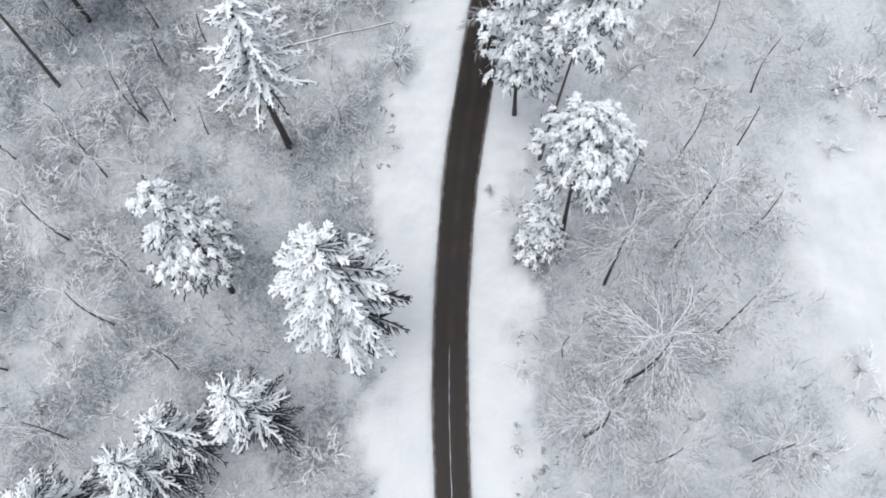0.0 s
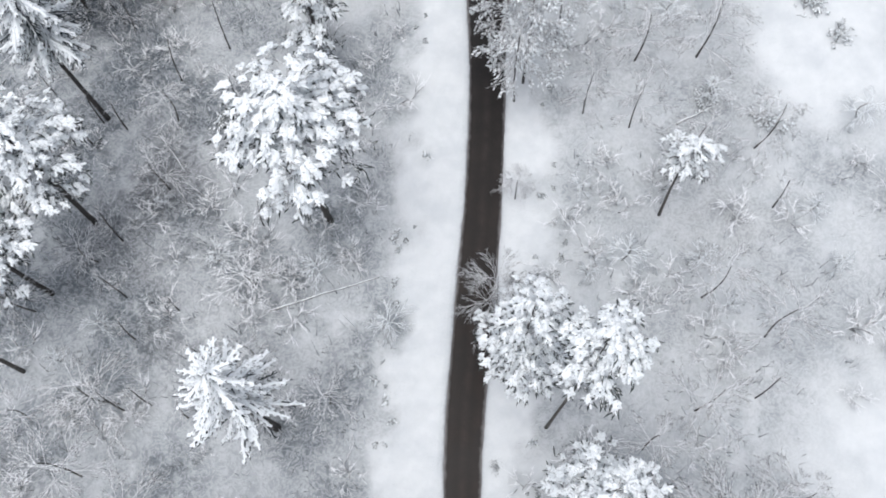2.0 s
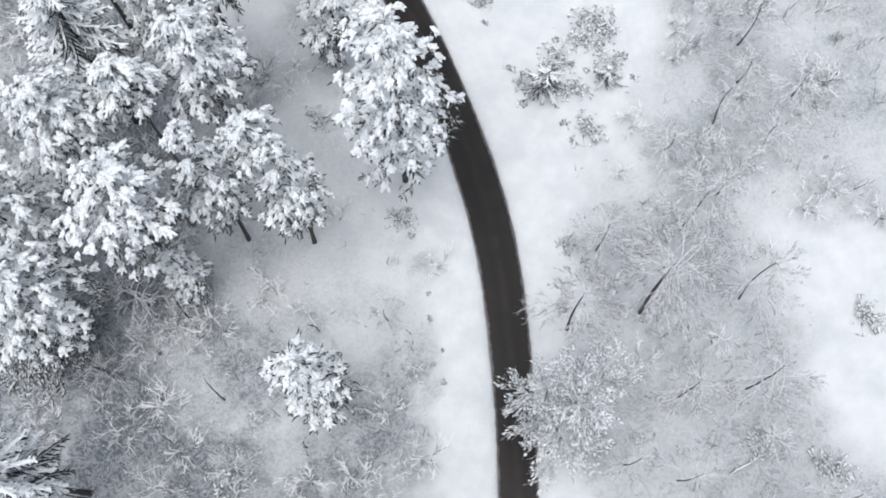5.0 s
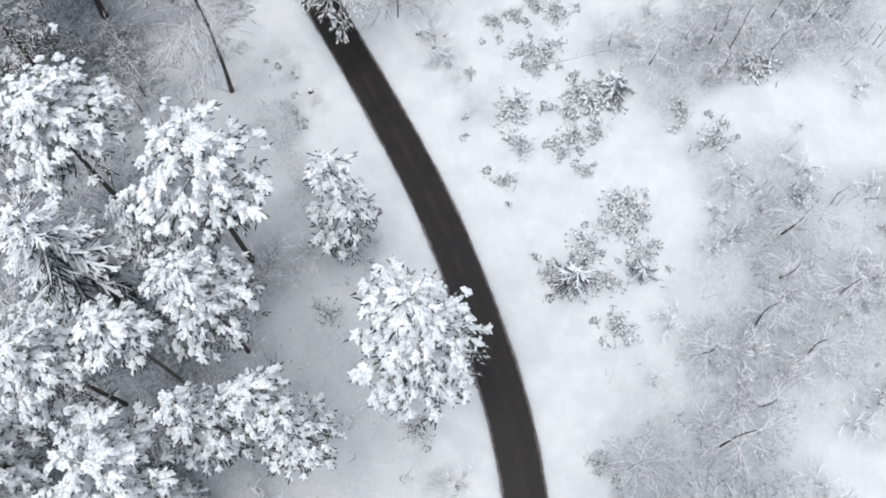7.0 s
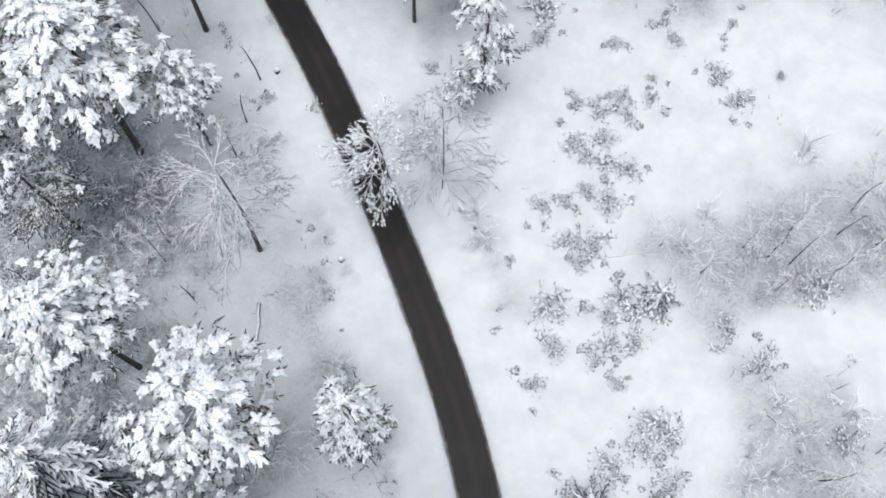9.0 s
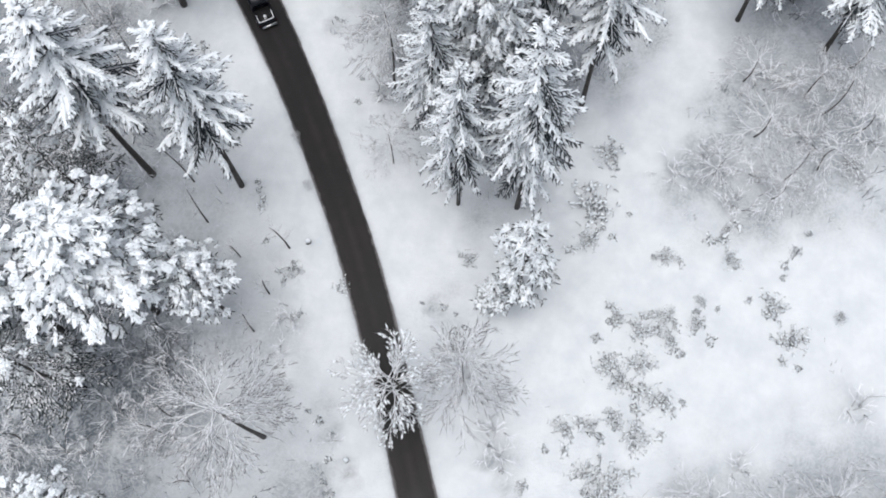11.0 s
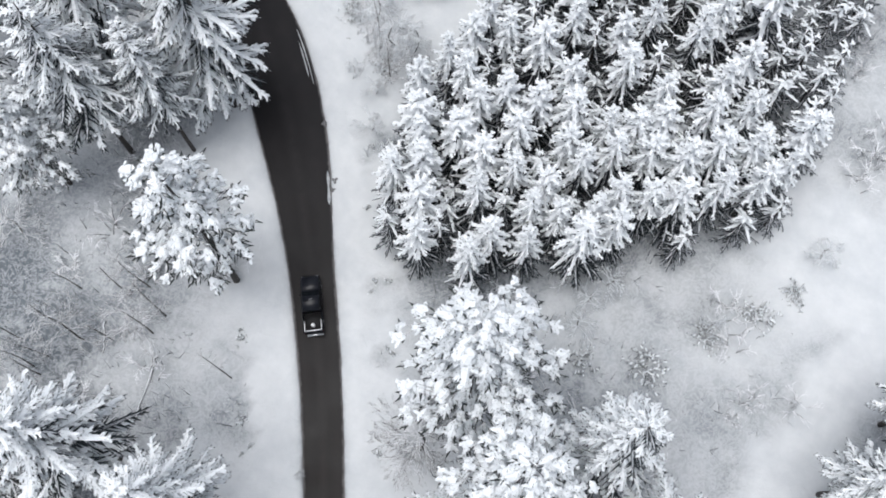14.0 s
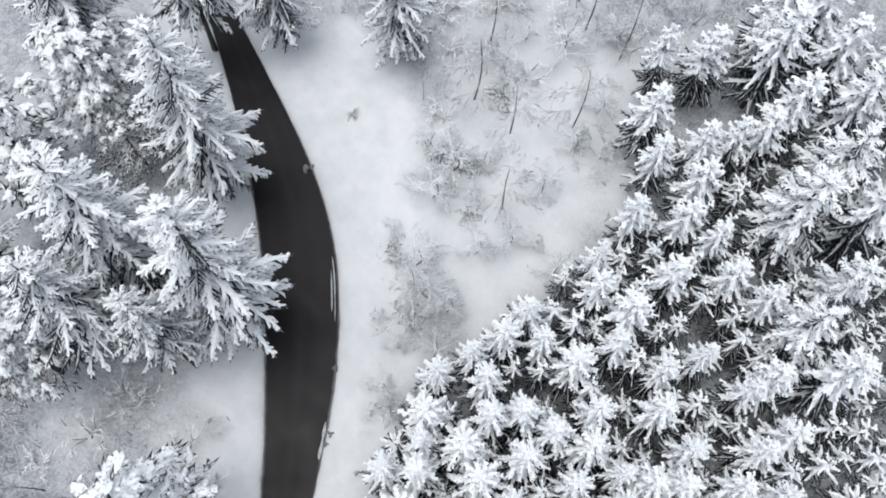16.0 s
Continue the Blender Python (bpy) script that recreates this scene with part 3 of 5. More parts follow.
def make_bare(height, radius, limbs, seed, trunk_r=0.13, droop=0.25, low=0.35, thick=1.0, forks=8, fuzz=2, clumps=0.0, skin=None):
    """A leafless tree: rising limbs that arch outward and end in plumes of long fine twigs, all furred with frost."""
    rng = random.Random(seed)
    tree = new("bare_tree")
    part("trunk", trunk_bits(height * 0.9, trunk_r, rng, 0.5), BARK if height > 16 else LIMB, tree)
    fine, white = Bits(), Bits()
    az = 0.0
    for i in range(limbs):
        f = (i + rng.random()) / limbs
        az += 2.399 + rng.uniform(-0.5, 0.5)
        z0 = height * (low + (0.90 - low) * f)
        reach = radius * (1.05 - 0.55 * f) * rng.uniform(0.55, 1.15)
        lift = rng.uniform(0.5, 1.1) + 0.5 * f
        out = unit(az, 0)
        cross = unit(az + 1.571, 0)
        bend, wave = rng.uniform(-0.38, 0.38), rng.uniform(0, 6.28)

        def at(s, z0=z0, reach=reach, lift=lift, out=out, bend=bend, cross=cross, wave=wave):
            side = bend * s * s + 0.035 * math.sin(7 * s + wave) * s
            return out * (reach * s) + cross * (side * reach) + Vector((0, 0, z0 + reach * (lift * s - (lift * 0.55 + droop) * s * s)))
        limb = Bits()
        limb.tube([at(s) for s in (0, 0.25, 0.5, 0.75, 1.0)], [r * thick for r in (0.028, 0.024, 0.019, 0.014, 0.007)], 4)
        part("limb", limb, skin or TWIG, tree)
        for k in range(forks):
            s = 0.22 + 0.74 * (k + rng.random()) / forks
            p = at(s)
            sd = 1 if k % 2 else -1
            ln = reach * 0.48 * (1.2 - s) * rng.uniform(0.7, 1.3) + 0.35
            a2 = az + 2 * bend * s + sd * rng.uniform(0.18, 0.62)
            d = unit(a2, rng.uniform(-0.10, 0.45) - droop * s)
            p2 = p + d * ln * 0.5
            p3 = p + d * ln - Vector((0, 0, (0.12 + 0.4 * droop) * ln))
            fine.tube([p, p2, p3], [0.019 * thick, 0.016 * thick, 0.006 * thick], 3)
            for j in range(3 + fuzz):
                u = rng.uniform(0.1, 0.95)
                q = p.lerp(p2, u * 2) if u < 0.5 else p2.lerp(p3, u * 2 - 1)
                d2 = unit(a2 + rng.choice((-1, 1)) * rng.uniform(0.15, 0.60), rng.uniform(-0.6, 0.25) - droop)
                l2 = ln * rng.uniform(0.30, 0.65) + 0.15
                fine.quill(q, q + d2 * l2, 0.016 * thick)
                if rng.random() < clumps:
                    white.pod(q + d2 * l2 * rng.uniform(0.4, 0.9), d2 + Vector((0, 0, 0.2)), rng.uniform(0.22, 0.45), rng.uniform(0.06, 0.11), 0.07, rng, 4)
                for _ in range(fuzz - 1):
                    o = q + d2 * l2 * rng.uniform(0.2, 0.7)
                    fine.quill(o, o + unit(a2 + rng.uniform(-0.8, 0.8), rng.uniform(-0.6, 0.3)) * l2 * rng.uniform(0.35, 0.7), 0.014 * thick)
    part("twig_spray", fine, skin or TWIG, tree, "frost-furred fine twigs", kind="stuff")
    if clumps:
        part("snow_load", white, SNOW, tree, "small clumps of snow on the twigs", kind="stuff")
    return tree


def set_trees(templates, rows, base_size, label, category, group, seed, spin=True):
    """Stand trees of a kind at x, y with height and crown radius; each template is used in turn."""
    rng = random.Random(seed)
    used = [False] * len(templates)
    for i, (x, y, h, r) in enumerate(rows):
        k = i % len(templates)
        th, tr = base_size[k]
        s = r / tr * rng.uniform(0.97, 1.03)
        m = Matrix.Translation((x, y, float(rise(x, y)) - 0.05)) @ Matrix.Rotation(rng.uniform(0, 6.28) if spin else rng.uniform(-0.6, 0.6), 4, "Z") @ Matrix.Diagonal((s, s, h / th, 1))
        if not used[k]:
            ob = templates[k]
            ob.matrix_basis = m
            used[k] = True
        else:
            ob = templates[k].copy()
            scene.collection.objects.link(ob)
            ob.matrix_basis = m
            for c in templates[k].children:
                d = c.copy()
                scene.collection.objects.link(d)
                d.parent = ob
        tagged(ob, label, category, group)


pines = [make_pine(26, 5.0, 0.56, 37, 18, 11, 1.05), make_pine(26, 5.0, 0.60, 36, 18, 12, 1.1), make_pine(26, 5.0, 0.52, 37, 18, 13, 1.05)]
BROAD_PINES = [(8.9, 28.4, 25.5, 3.9), (-11.0, 55.7, 28, 5.8), (-32.8, 57.0, 24, 5.0), (-36.5, 50.5, 21, 4.6), (-27.7, 93.7, 25.5, 4.0), (-17.1, 97.2, 26, 4.0), (-16.4, 105.4, 27.5, 5.2), (-27.3, 111.4, 24.5, 4.8),
               (-29.5, 131.6, 25.5, 6.2), (-22.9, 132.4, 17, 3.2), (-37, 128.5, 22, 5.0), (-21.7, 103.7, 22, 2.4), (-23.0, 86.0, 26.3, 4.5)]
set_trees(pines, BROAD_PINES, [(26, 5.0)] * 3, "tall pine with a bare trunk and snow-laden crown", "pine tree", "pines in the forest", 21, False)
full = [make_pine(26, 5.0, 0.32, 46, 15, 17, 1.05), make_pine(26, 5.0, 0.28, 46, 15, 18, 1.05)]
FULL_PINES = [(4.8, 40.0, 27, 3.9), (-32.0, 81.5, 24, 4.5), (-66.1, 183.3, 19, 4.6), (-2.5, 92.8, 31, 5.0), (-10.4, 162.2, 34, 5.6), (-4.3, 156.6, 33.5, 5.2), (-53, 163, 20, 4.2), (-34, 88, 25, 5.0)]
set_trees(full, FULL_PINES, [(26, 5.0)] * 2, "tall pine with a deep crown under thick snow", "pine tree", "deep-crowned pines", 36, False)
high = [make_pine(26, 3.2, 0.72, 20, 14, 16, stout=0.6, bark=LIMB)]
HIGH_PINES = [(19.3, 54.1, 17, 2.3), (-38.7, 43.5, 25, 3.0), (-21.9, 94.4, 26, 2.8), (-13.2, 89.4, 25, 2.4)]
set_trees(high, HIGH_PINES, [(26, 3.2)], "tall pine with a small snowy crown atop a long bare trunk", "pine tree", "small-crowned pines", 29, False)
leaning = make_pine(26, 3.2, 0.70, 22, 15, 19, stout=0.45, bark=LIMB)
leaning.matrix_basis = Matrix(((0.97, 0, 5.0 / 26, 7.0), (0, 0.97, 5.0 / 26, 35.4), (0, 0, 28 / 26, 0), (0, 0, 0, 1)))
tagged(leaning, "leaning pine with a small snowy crown over a long bare trunk", "pine tree", "small-crowned pines")
slim = [make_pine(22, 3.2, 0.30, 28, 13, 14, 0.9, 0.08), make_pine(22, 3.2, 0.14, 32, 12, 15, 0.9, 0.12)]
SLIM_PINES = [(-20.7, 23.0, 25.8, 3.2), (-11.6, 73.2, 21, 3.1), (-11.4, 87.8, 24, 2.8), (6.3, 26.2, 12.5, 2.2), (-17.4, 88.8, 26, 2.7), (-7.6, 106, 21, 2.8), (-66, 174, 24, 5), (2.0, 138.6, 20, 2.6), (0.3, 136.8, 8, 1.6), (-22.0, 84.6, 11.5, 2.0), (-34.4, 162.2, 29, 4.3)]
set_trees(slim, SLIM_PINES, [(22, 3.2)] * 2, "slender pine with patchy snow on dark needles", "pine tree", "slender pines", 22, False)

patchy = make_pine(22, 4.6, 0.25, 36, 19, 20, 0.9, 0.74)
set_trees([patchy], [(-37.0, 140.2, 22, 4.6), (-34.0, 123.9, 18, 4.4), (-61.5, 181.8, 11, 3.7), (-34.4, 79.6, 14, 4.4)], [(22, 4.6)], "dark pine with only patches of snow on its needles", "pine tree", "patchy pines", 38, False)

spruces = [make_spruce(28, 4.6, low, whorls, 10, 9, seed, bare, load, 0.0, 0.0, 0.62, 0.85, 1.0) for low, whorls, seed, bare, load in ((0.36, 13, 31, 0.02, 1.05), (0.34, 13, 32, 0.05, 1.0), (0.42, 12, 33, 0.02, 1.08))]
SPRUCES = [(-9.2, 18.6, 28.5, 5.4), (-27.3, 101.8, 25.5, 5.4), (-44.6, 171.3, 24, 3.4), (-49.7, 168.4, 28, 4.8), (1.0, 146.5, 34, 4.6)]
SPRUCES += [(-1.8, 154.6, 24, 3.6), (0.4, 161.5, 33, 4.4), (-7.4, 151.5, 27, 3.6), (19.5, 169, 20, 4.2), (24.5, 172, 22, 4.6), (22, 177, 21, 4.4), (28, 167, 20, 4.4), (-61, 165, 24, 5.0), (-66, 195, 26, 5.0), (-70, 186, 26, 5.0), (-4.4, 146, 28, 3.6)]
set_trees(spruces, SPRUCES, [(28, 4.6)] * 3, "tall spruce with drooping boughs under fresh snow", "spruce tree", "tall spruces", 23, False)
deep = [make_spruce(30, 5.8, 0.20, 14, 9, 9, seed, 0.02, 1.15, 0.0, 0.0, 0.60, 1.1, 1.0) for seed in (28, 29)]
set_trees(deep, [(-43.5, 177.0, 32, 6.0), (-51, 174.0, 33, 5.8), (-54, 185.2, 31, 5.4), (-61.2, 200.3, 22, 4.4), (-51.6, 206.6, 19, 4.0)], [(30, 5.8)] * 2, "big spruce with snowy boughs almost down to the ground", "spruce tree", "deep-boughed spruces", 44, False)
dim = [make_spruce(20, 3.8, 0.30, 10, 9, 7, 37, 0.16, 0.95, 0.0, 0.25, 0.55, 0.95), make_spruce(20, 3.8, 0.32, 10, 9, 7, 38, 0.2, 0.95, 0.0, 0.25, 0.55, 0.95)]
set_trees(dim, [(-15.8, 10.5, 21, 3.9), (-21.5, 8.8, 18, 3.5), (-23.8, 6.4, 18.5, 3.6), (-30, 3.6, 18, 4.0)], [(20, 3.8)] * 2, "shaded spruce with thin snow on dark boughs", "spruce tree", "shaded spruces", 39, False)
clear = [make_spruce(28, 4.6, 0.50, 11, 10, 9, 35, 0.02, 1.1, 0.0, 0.0, 0.6, 1.2, 0.9), make_spruce(28, 4.6, 0.46, 12, 9, 9, 36, 0.03, 1.1, 0.0, 0.0, 0.6, 1.2, 0.9)]
set_trees(clear, [(-32.1, 67.7, 28, 4.4), (-24.6, 144.6, 30, 4.6), (-33, 144.3, 30.5, 5.4), (5.6, 157.6, 31, 4.3)], [(28, 4.6)] * 2, "tall spruce with snowy boughs above a long bare trunk", "spruce tree", "clear-trunked spruces", 33, False)
small = [make_spruce(5, 2.4, 0.08, 6, 9, 4, 47, 0.25, 0.75), make_spruce(5, 2.4, 0.10, 6, 8, 4, 48, 0.3, 0.75)]
set_trees(small, [(11.6, 100.3, 4.6, 2.6), (18.0, 118.4, 3.6, 2.0), (17.6, 100.6, 3.0, 1.6)], [(5, 2.4)] * 2, "small ragged spruce in the clearing, half buried in snow", "spruce tree", "small spruces in the clearing", 34)
thin = [make_spruce(27, 3.2, 0.48, 11, 9, 5, 34, 0.0, 1.0, 0.1, 0.0, 0.5, 0.85, 0.7)]
set_trees(thin, [(-16.2, 37.0, 27, 4.4)], [(27, 3.2)], "sparse spruce with stiff snow-covered boughs and a bare lower trunk", "spruce tree", "", 30, False)

young = [make_spruce(14, 2.1, 0.22, 11, 9, 5, seed, 0.0, load, 0.0, 0.40, blunt, 0.95, 0.85, CLEAN_SNOW, False) for seed, load, blunt in ((41, 1.2, 0.50), (42, 1.3, 0.54), (43, 1.15, 0.46))]
STAND = [(-26.6, 183.7), (-25.4, 186.7), (-23.2, 185.8), (-24.5, 189.7), (-24.3, 192.4), (-21.8, 191.3), (-18.7, 191.6), (-17.1, 195.0), (-18.0, 197.9), (-21.2, 197.8), (-22.8, 199.7), (-22.9, 204.7), (-13.0, 195.8), (-17.2, 202.8), (-11.2, 193.1), (-19.4, 207.4), (-11.3, 198.8), (-16.4, 207.9), (-13.4, 205.8), (-22.5, 214.3), (-24.7, 210.6), (-20.5, 211.2), (-20.6, 216.5), (-19.0, 218.5), (-10.0, 205.9), (-7.0, 198.7), (-6.0, 201.2), (-2.2, 198.4), (-3.2, 195.9)]
STAND += [(-2.2, 204.2), (-15.0, 189.6), (-19.3, 185.7), (-21.0, 183.8), (-25.1, 180.6), (-16.5, 186.2), (-13.6, 187.3), (-21.3, 180.7), (-23.9, 178.8), (-16.9, 183.1), (-12.7, 184.2), (-10.4, 187.3), (-8.2, 188.2), (-7.5, 192.1), (-6.4, 189.6), (-3.0, 192.3), (-18.6, 179.6), (-22.7, 176.9), (-24.7, 175.3), (-21.6, 174.1), (-17.5, 176.7), (-15.6, 179.8), (-12.7, 179.9), (-10.8, 183.0), (-8.9, 185.5), (-6.1, 186.6), (-3.3, 187.2), (-1.2, 189.4), (-0.2, 193.9), (1.4, 190.8)]
STAND += [(4.9, 194.1), (-20.2, 171.0), (-14.9, 174.0), (-12.9, 177.6), (-10.6, 177.9), (-8.1, 179.8), (-7.0, 182.2), (-4.5, 183.1), (-2.3, 184.3), (0.3, 186.3), (3.2, 188.6), (4.5, 190.6), (-8.0, 177.1), (-6.0, 179.4), (-11.9, 174.8), (-15.6, 171.5), (-30.6, 219.0), (-27.3, 222.2), (-24.7, 226.0), (-27.4, 220.7), (-27.7, 214.0)]
stand_rng = random.Random(7)
rows = []
for x, y in STAND:
    tall = 1.25 if x > -8 and y > 203 else 1.0
    rows.append((x, y, 13.5 * tall * stand_rng.uniform(0.95, 1.04), 2.2 * tall * stand_rng.uniform(0.82, 1.25)))
for x, y in ((-22.7, 224.9), (-18.5, 221.5), (-18.5, 228.5), (-14.5, 225.5), (-25, 229), (-8, 217.5), (-10.5, 228), (-6, 222.5), (-22, 231), (-14.5, 231)):
    rows.append((x, y, stand_rng.uniform(16, 18.5), stand_rng.uniform(2.7, 3.2)))
OPEN = [(-6.6, 205.5, 17.5, 3.9), (-12.7, 213.5, 18.5, 4.5), (-12.5, 219.1, 18.5, 4.2), (-6.1, 210.5, 17, 3.6)]
under = []
# smaller trees strewn in the gaps of the stand, also added to darken them
for _ in range(1500):
    x, y = stand_rng.uniform(-29, 6), stand_rng.uniform(168, 224)
    inside = (y > 169.5 + 0.62 * max(0, x + 21)) and (y < 231 + 0.1 * x) and (x > -27 + max(0, 176 - y) * 0.8) and (y - 184 < (x + 27) * 4.6)
    if inside and all((x - a[0]) ** 2 + (y - a[1]) ** 2 > 1.95 ** 2 for a in rows + under + OPEN):
        under.append((x, y, stand_rng.uniform(7.0, 11.0), stand_rng.uniform(1.5, 2.15)))
set_trees(young, rows, [(14, 2.1)] * 3, "young plantation spruce thick with white snow", "spruce tree", "spruces of the plantation", 24, False)
wide = [make_spruce(18, 4.2, 0.25, 10, 8, 8, seed, 0.02, 1.2, 0.04, 0.12, 0.5, 0.95) for seed in (49, 50)]
set_trees(wide, OPEN, [(18, 4.2)] * 2, "wide-armed spruce with long snowy boughs above the plantation", "spruce tree", "wide spruces", 41, False)
shaded = [make_spruce(9, 1.8, 0.2, 7, 8, 3, seed, 0.24, 1.0, 0.0, 0.36, 0.5, 1.1, 0.8, CLEAN_SNOW, False) for seed in (45, 46)]
set_trees(shaded, under, [(9, 1.8)] * 2, "suppressed dark spruce added to fill and darken a gap between taller plantation trees", "spruce tree", "shaded spruces of the plantation", 37, False)

bares = [make_bare(20, 5.0, 24, 51, 0.15, 0.25, 0.40, 1.55), make_bare(20, 5.0, 22, 52, 0.14, 0.35, 0.45, 1.5), make_bare(13, 4.5, 14, 53, 0.07, 0.30, 0.15, 1.25, 6), make_bare(13, 4.5, 14, 54, 0.06, 0.15, 0.2, 1.3, 6), make_bare(13, 4.5, 13, 55, 0.065, 0.25, 0.1, 1.2, 6)]
BARE_TALL = [(18.3, 26, 20.5, 5.6), (12.4, 23.5, 19.5, 4.8), (13.8, 14.7, 22, 6.2), (10.1, 10.2, 17.5, 5.2), (17, 77.8, 19.5, 5.2), (10.3, 77, 15, 4), (-17.6, 122.3, 22, 6), (-18.3, 145.2, 2.2, 0.55), (2.9, 44.2, 20, 3.2), (-12.3, 156.6, 16, 4.2), (6.2, 56.6, 6, 1.9), (-20.3, 149.8, 2.4, 0.6)]
laden = [make_bare(18, 4.0, 22, 56, 0.09, 0.2, 0.35, 1.4, 8, 2, 0.6)]
set_trees(laden, [(5.8, 69.5, 20, 3.2), (8.0, 68.4, 19, 4.4), (7.0, 66.6, 15, 3.6), (-6.5, 127.0, 17, 4.4), (10.8, 71.0, 14, 3.4)], [(18, 4.0)], "leafless roadside tree with snow clumped on its twigs", "bare tree", "laden roadside trees", 42)
set_trees(bares[:2], BARE_TALL, [(20, 5.0)] * 2, "tall leafless tree furred with white frost", "bare tree", "tall bare trees", 25)
BARE_LOW = [(-36, 28, 13, 5), (-31, 20, 13, 5), (-40, 16, 14, 5), (-30, 40, 12, 4.5), (-42, 36, 13, 5), (-25, 16, 10, 4), (-34, 10, 12, 4), (-38, 49, 11, 4), (22, 19, 14, 5), (25, 28, 13, 4), (24, 8, 14, 5),
            (20, 36, 12, 4), (27, 42, 12, 4), (22, 46, 12, 4), (17.6, 63, 11, 3.5), (13.4, 64.8, 10, 3), (22, 58, 12, 4), (29, 60, 11, 4)]
BARE_LOW += [(25, 70, 12, 4.5), (22, 85, 12, 4.5), (27, 95, 9, 4), (31, 103, 9, 4), (26, 78, 13, 4.5), (30, 122, 9, 4), (36, 127, 9, 4), (-26, 121, 9, 3), (28, 160, 9, 4), (36, 160, 10, 4), (34, 170, 11, 4),
             (25, 153, 8, 3), (-44, 151, 11, 3.5), (-38.5, 154.5, 11, 3.5), (-46, 147, 10, 3), (-41, 158, 11, 3), (-11, 149, 9, 3.5), (-31.8, 186.7, 9, 3.6), (-34, 188.9, 10, 3.4), (-33.5, 201, 12, 3.5)]
BARE_LOW += [(-43, 208, 13, 4), (-33.8, 212, 13, 4), (-38, 207.5, 12, 3.5), (-35, 221, 14, 4), (-39.5, 221, 14, 4), (-46, 214, 13, 4), (-5.4, 79.7, 6, 2.2), (-29, 186, 8, 3), (-21, 28, 9, 3.5), (-13, 27, 8, 3), (-27, 31, 10, 4), (-33, 34, 11, 4.5),
             (16, 8, 12, 4.5), (20, 2, 13, 5), (8.5, 17, 9, 3.5), (15, 33, 10, 4), (19, 70, 10, 4), (14, 84, 9, 3.5), (-18, 43, 7, 3), (-26, 60, 8, 3.5), (-19, 68, 7, 3)]
BARE_LOW += [(22, 157, 6, 4), (26.5, 162, 6, 4), (18.5, 152.5, 5, 3.4), (28, 154.5, 6, 4), (24, 151, 5, 3.4), (31, 158.5, 6, 4), (20.5, 162.5, 6, 3.6), (30.5, 165.5, 6, 4),
             (22, 121, 5, 3.2), (26, 123.5, 6, 3.6), (30, 124.5, 6, 3.8), (34, 121.5, 6, 3.6), (38, 124, 6, 4), (28.5, 119.5, 5, 3), (18.5, 123.5, 4, 2.6), (31, 92, 6, 3.6), (26, 88, 6, 3.6), (35, 97, 6, 4), (22, 93, 5, 3.2), (30, 99, 6, 3.4)]
shrub_rng = random.Random(12)
while len(BARE_LOW) < 118:
    x, y = shrub_rng.uniform(-62, 42), shrub_rng.uniform(-8, 232)
    if cover(x, y) > 0.9 and not (-30 < x < 8 and 166 < y < 230) and all((x - a[0]) ** 2 + (y - a[1]) ** 2 > 4.5 ** 2 for a in BARE_LOW):
        BARE_LOW.append((x, y, shrub_rng.uniform(3.5, 7.5), shrub_rng.uniform(2.4, 4.2)))
set_trees(bares[2:], BARE_LOW, [(13, 4.5)] * 3, "small leafless tree with frosted spreading twigs", "bare tree", "small bare trees", 26)
fan = make_bare(15, 4.6, 26, 60, 0.022, 0.05, 0.06, 1.7, 7, 1)
set_trees([fan], [(-1.3, 128.6, 21, 4.8)], [(15, 4.6)], "many-stemmed leafless tree fanned out and white with frost", "bare tree", "", 45)
plumes = [make_bare(4, 2.0, 11, seed, 0.022, 0.10, 0.04, 1.35, 5, 1, 0.0, CLEAN_SNOW) for seed in (57, 58, 59)]
PLUMES = [(-42.5, 201.6, 4.6, 2.5), (-39.7, 200.9, 5.0, 2.8), (-39.3, 197.5, 4.8, 2.8), (-36.1, 199.9, 3.1, 1.5), (-36.0, 191.5, 5.4, 2.8), (-30.9, 189.9, 5.3, 2.3), (-37.7, 203.5, 4.2, 1.9), (-25.6, 199.2, 4.4, 2.2), (-28.9, 199.9, 3.0, 1.4), (-33.0, 214.8, 3.7, 2.1), (-32.4, 209.7, 4.9, 2.2), (-31.8, 204.8, 5.0, 2.2), (-42.3, 212.2, 4.5, 2.0), (-45.2, 212.2, 3.0, 1.7), (-43.4, 216.2, 3.5, 1.6), (-39.3, 217.4, 5.5, 3.1), (-36.7, 222.2, 3.7, 2.1), (-32.6, 195.9, 4.3, 2.3), (-31.0, 198.8, 3.5, 2.0), (-32.9, 189.9, 4.7, 2.7), (-30.6, 180.9, 3.3, 1.6), (-28.2, 179.4, 2.5, 1.1), (-35.0, 185.3, 2.2, 1.0), (-32.1, 184.4, 2.5, 1.3), (-39.8, 192.5, 2.0, 1.1), (-29.2, 212.6, 2.5, 1.2)]
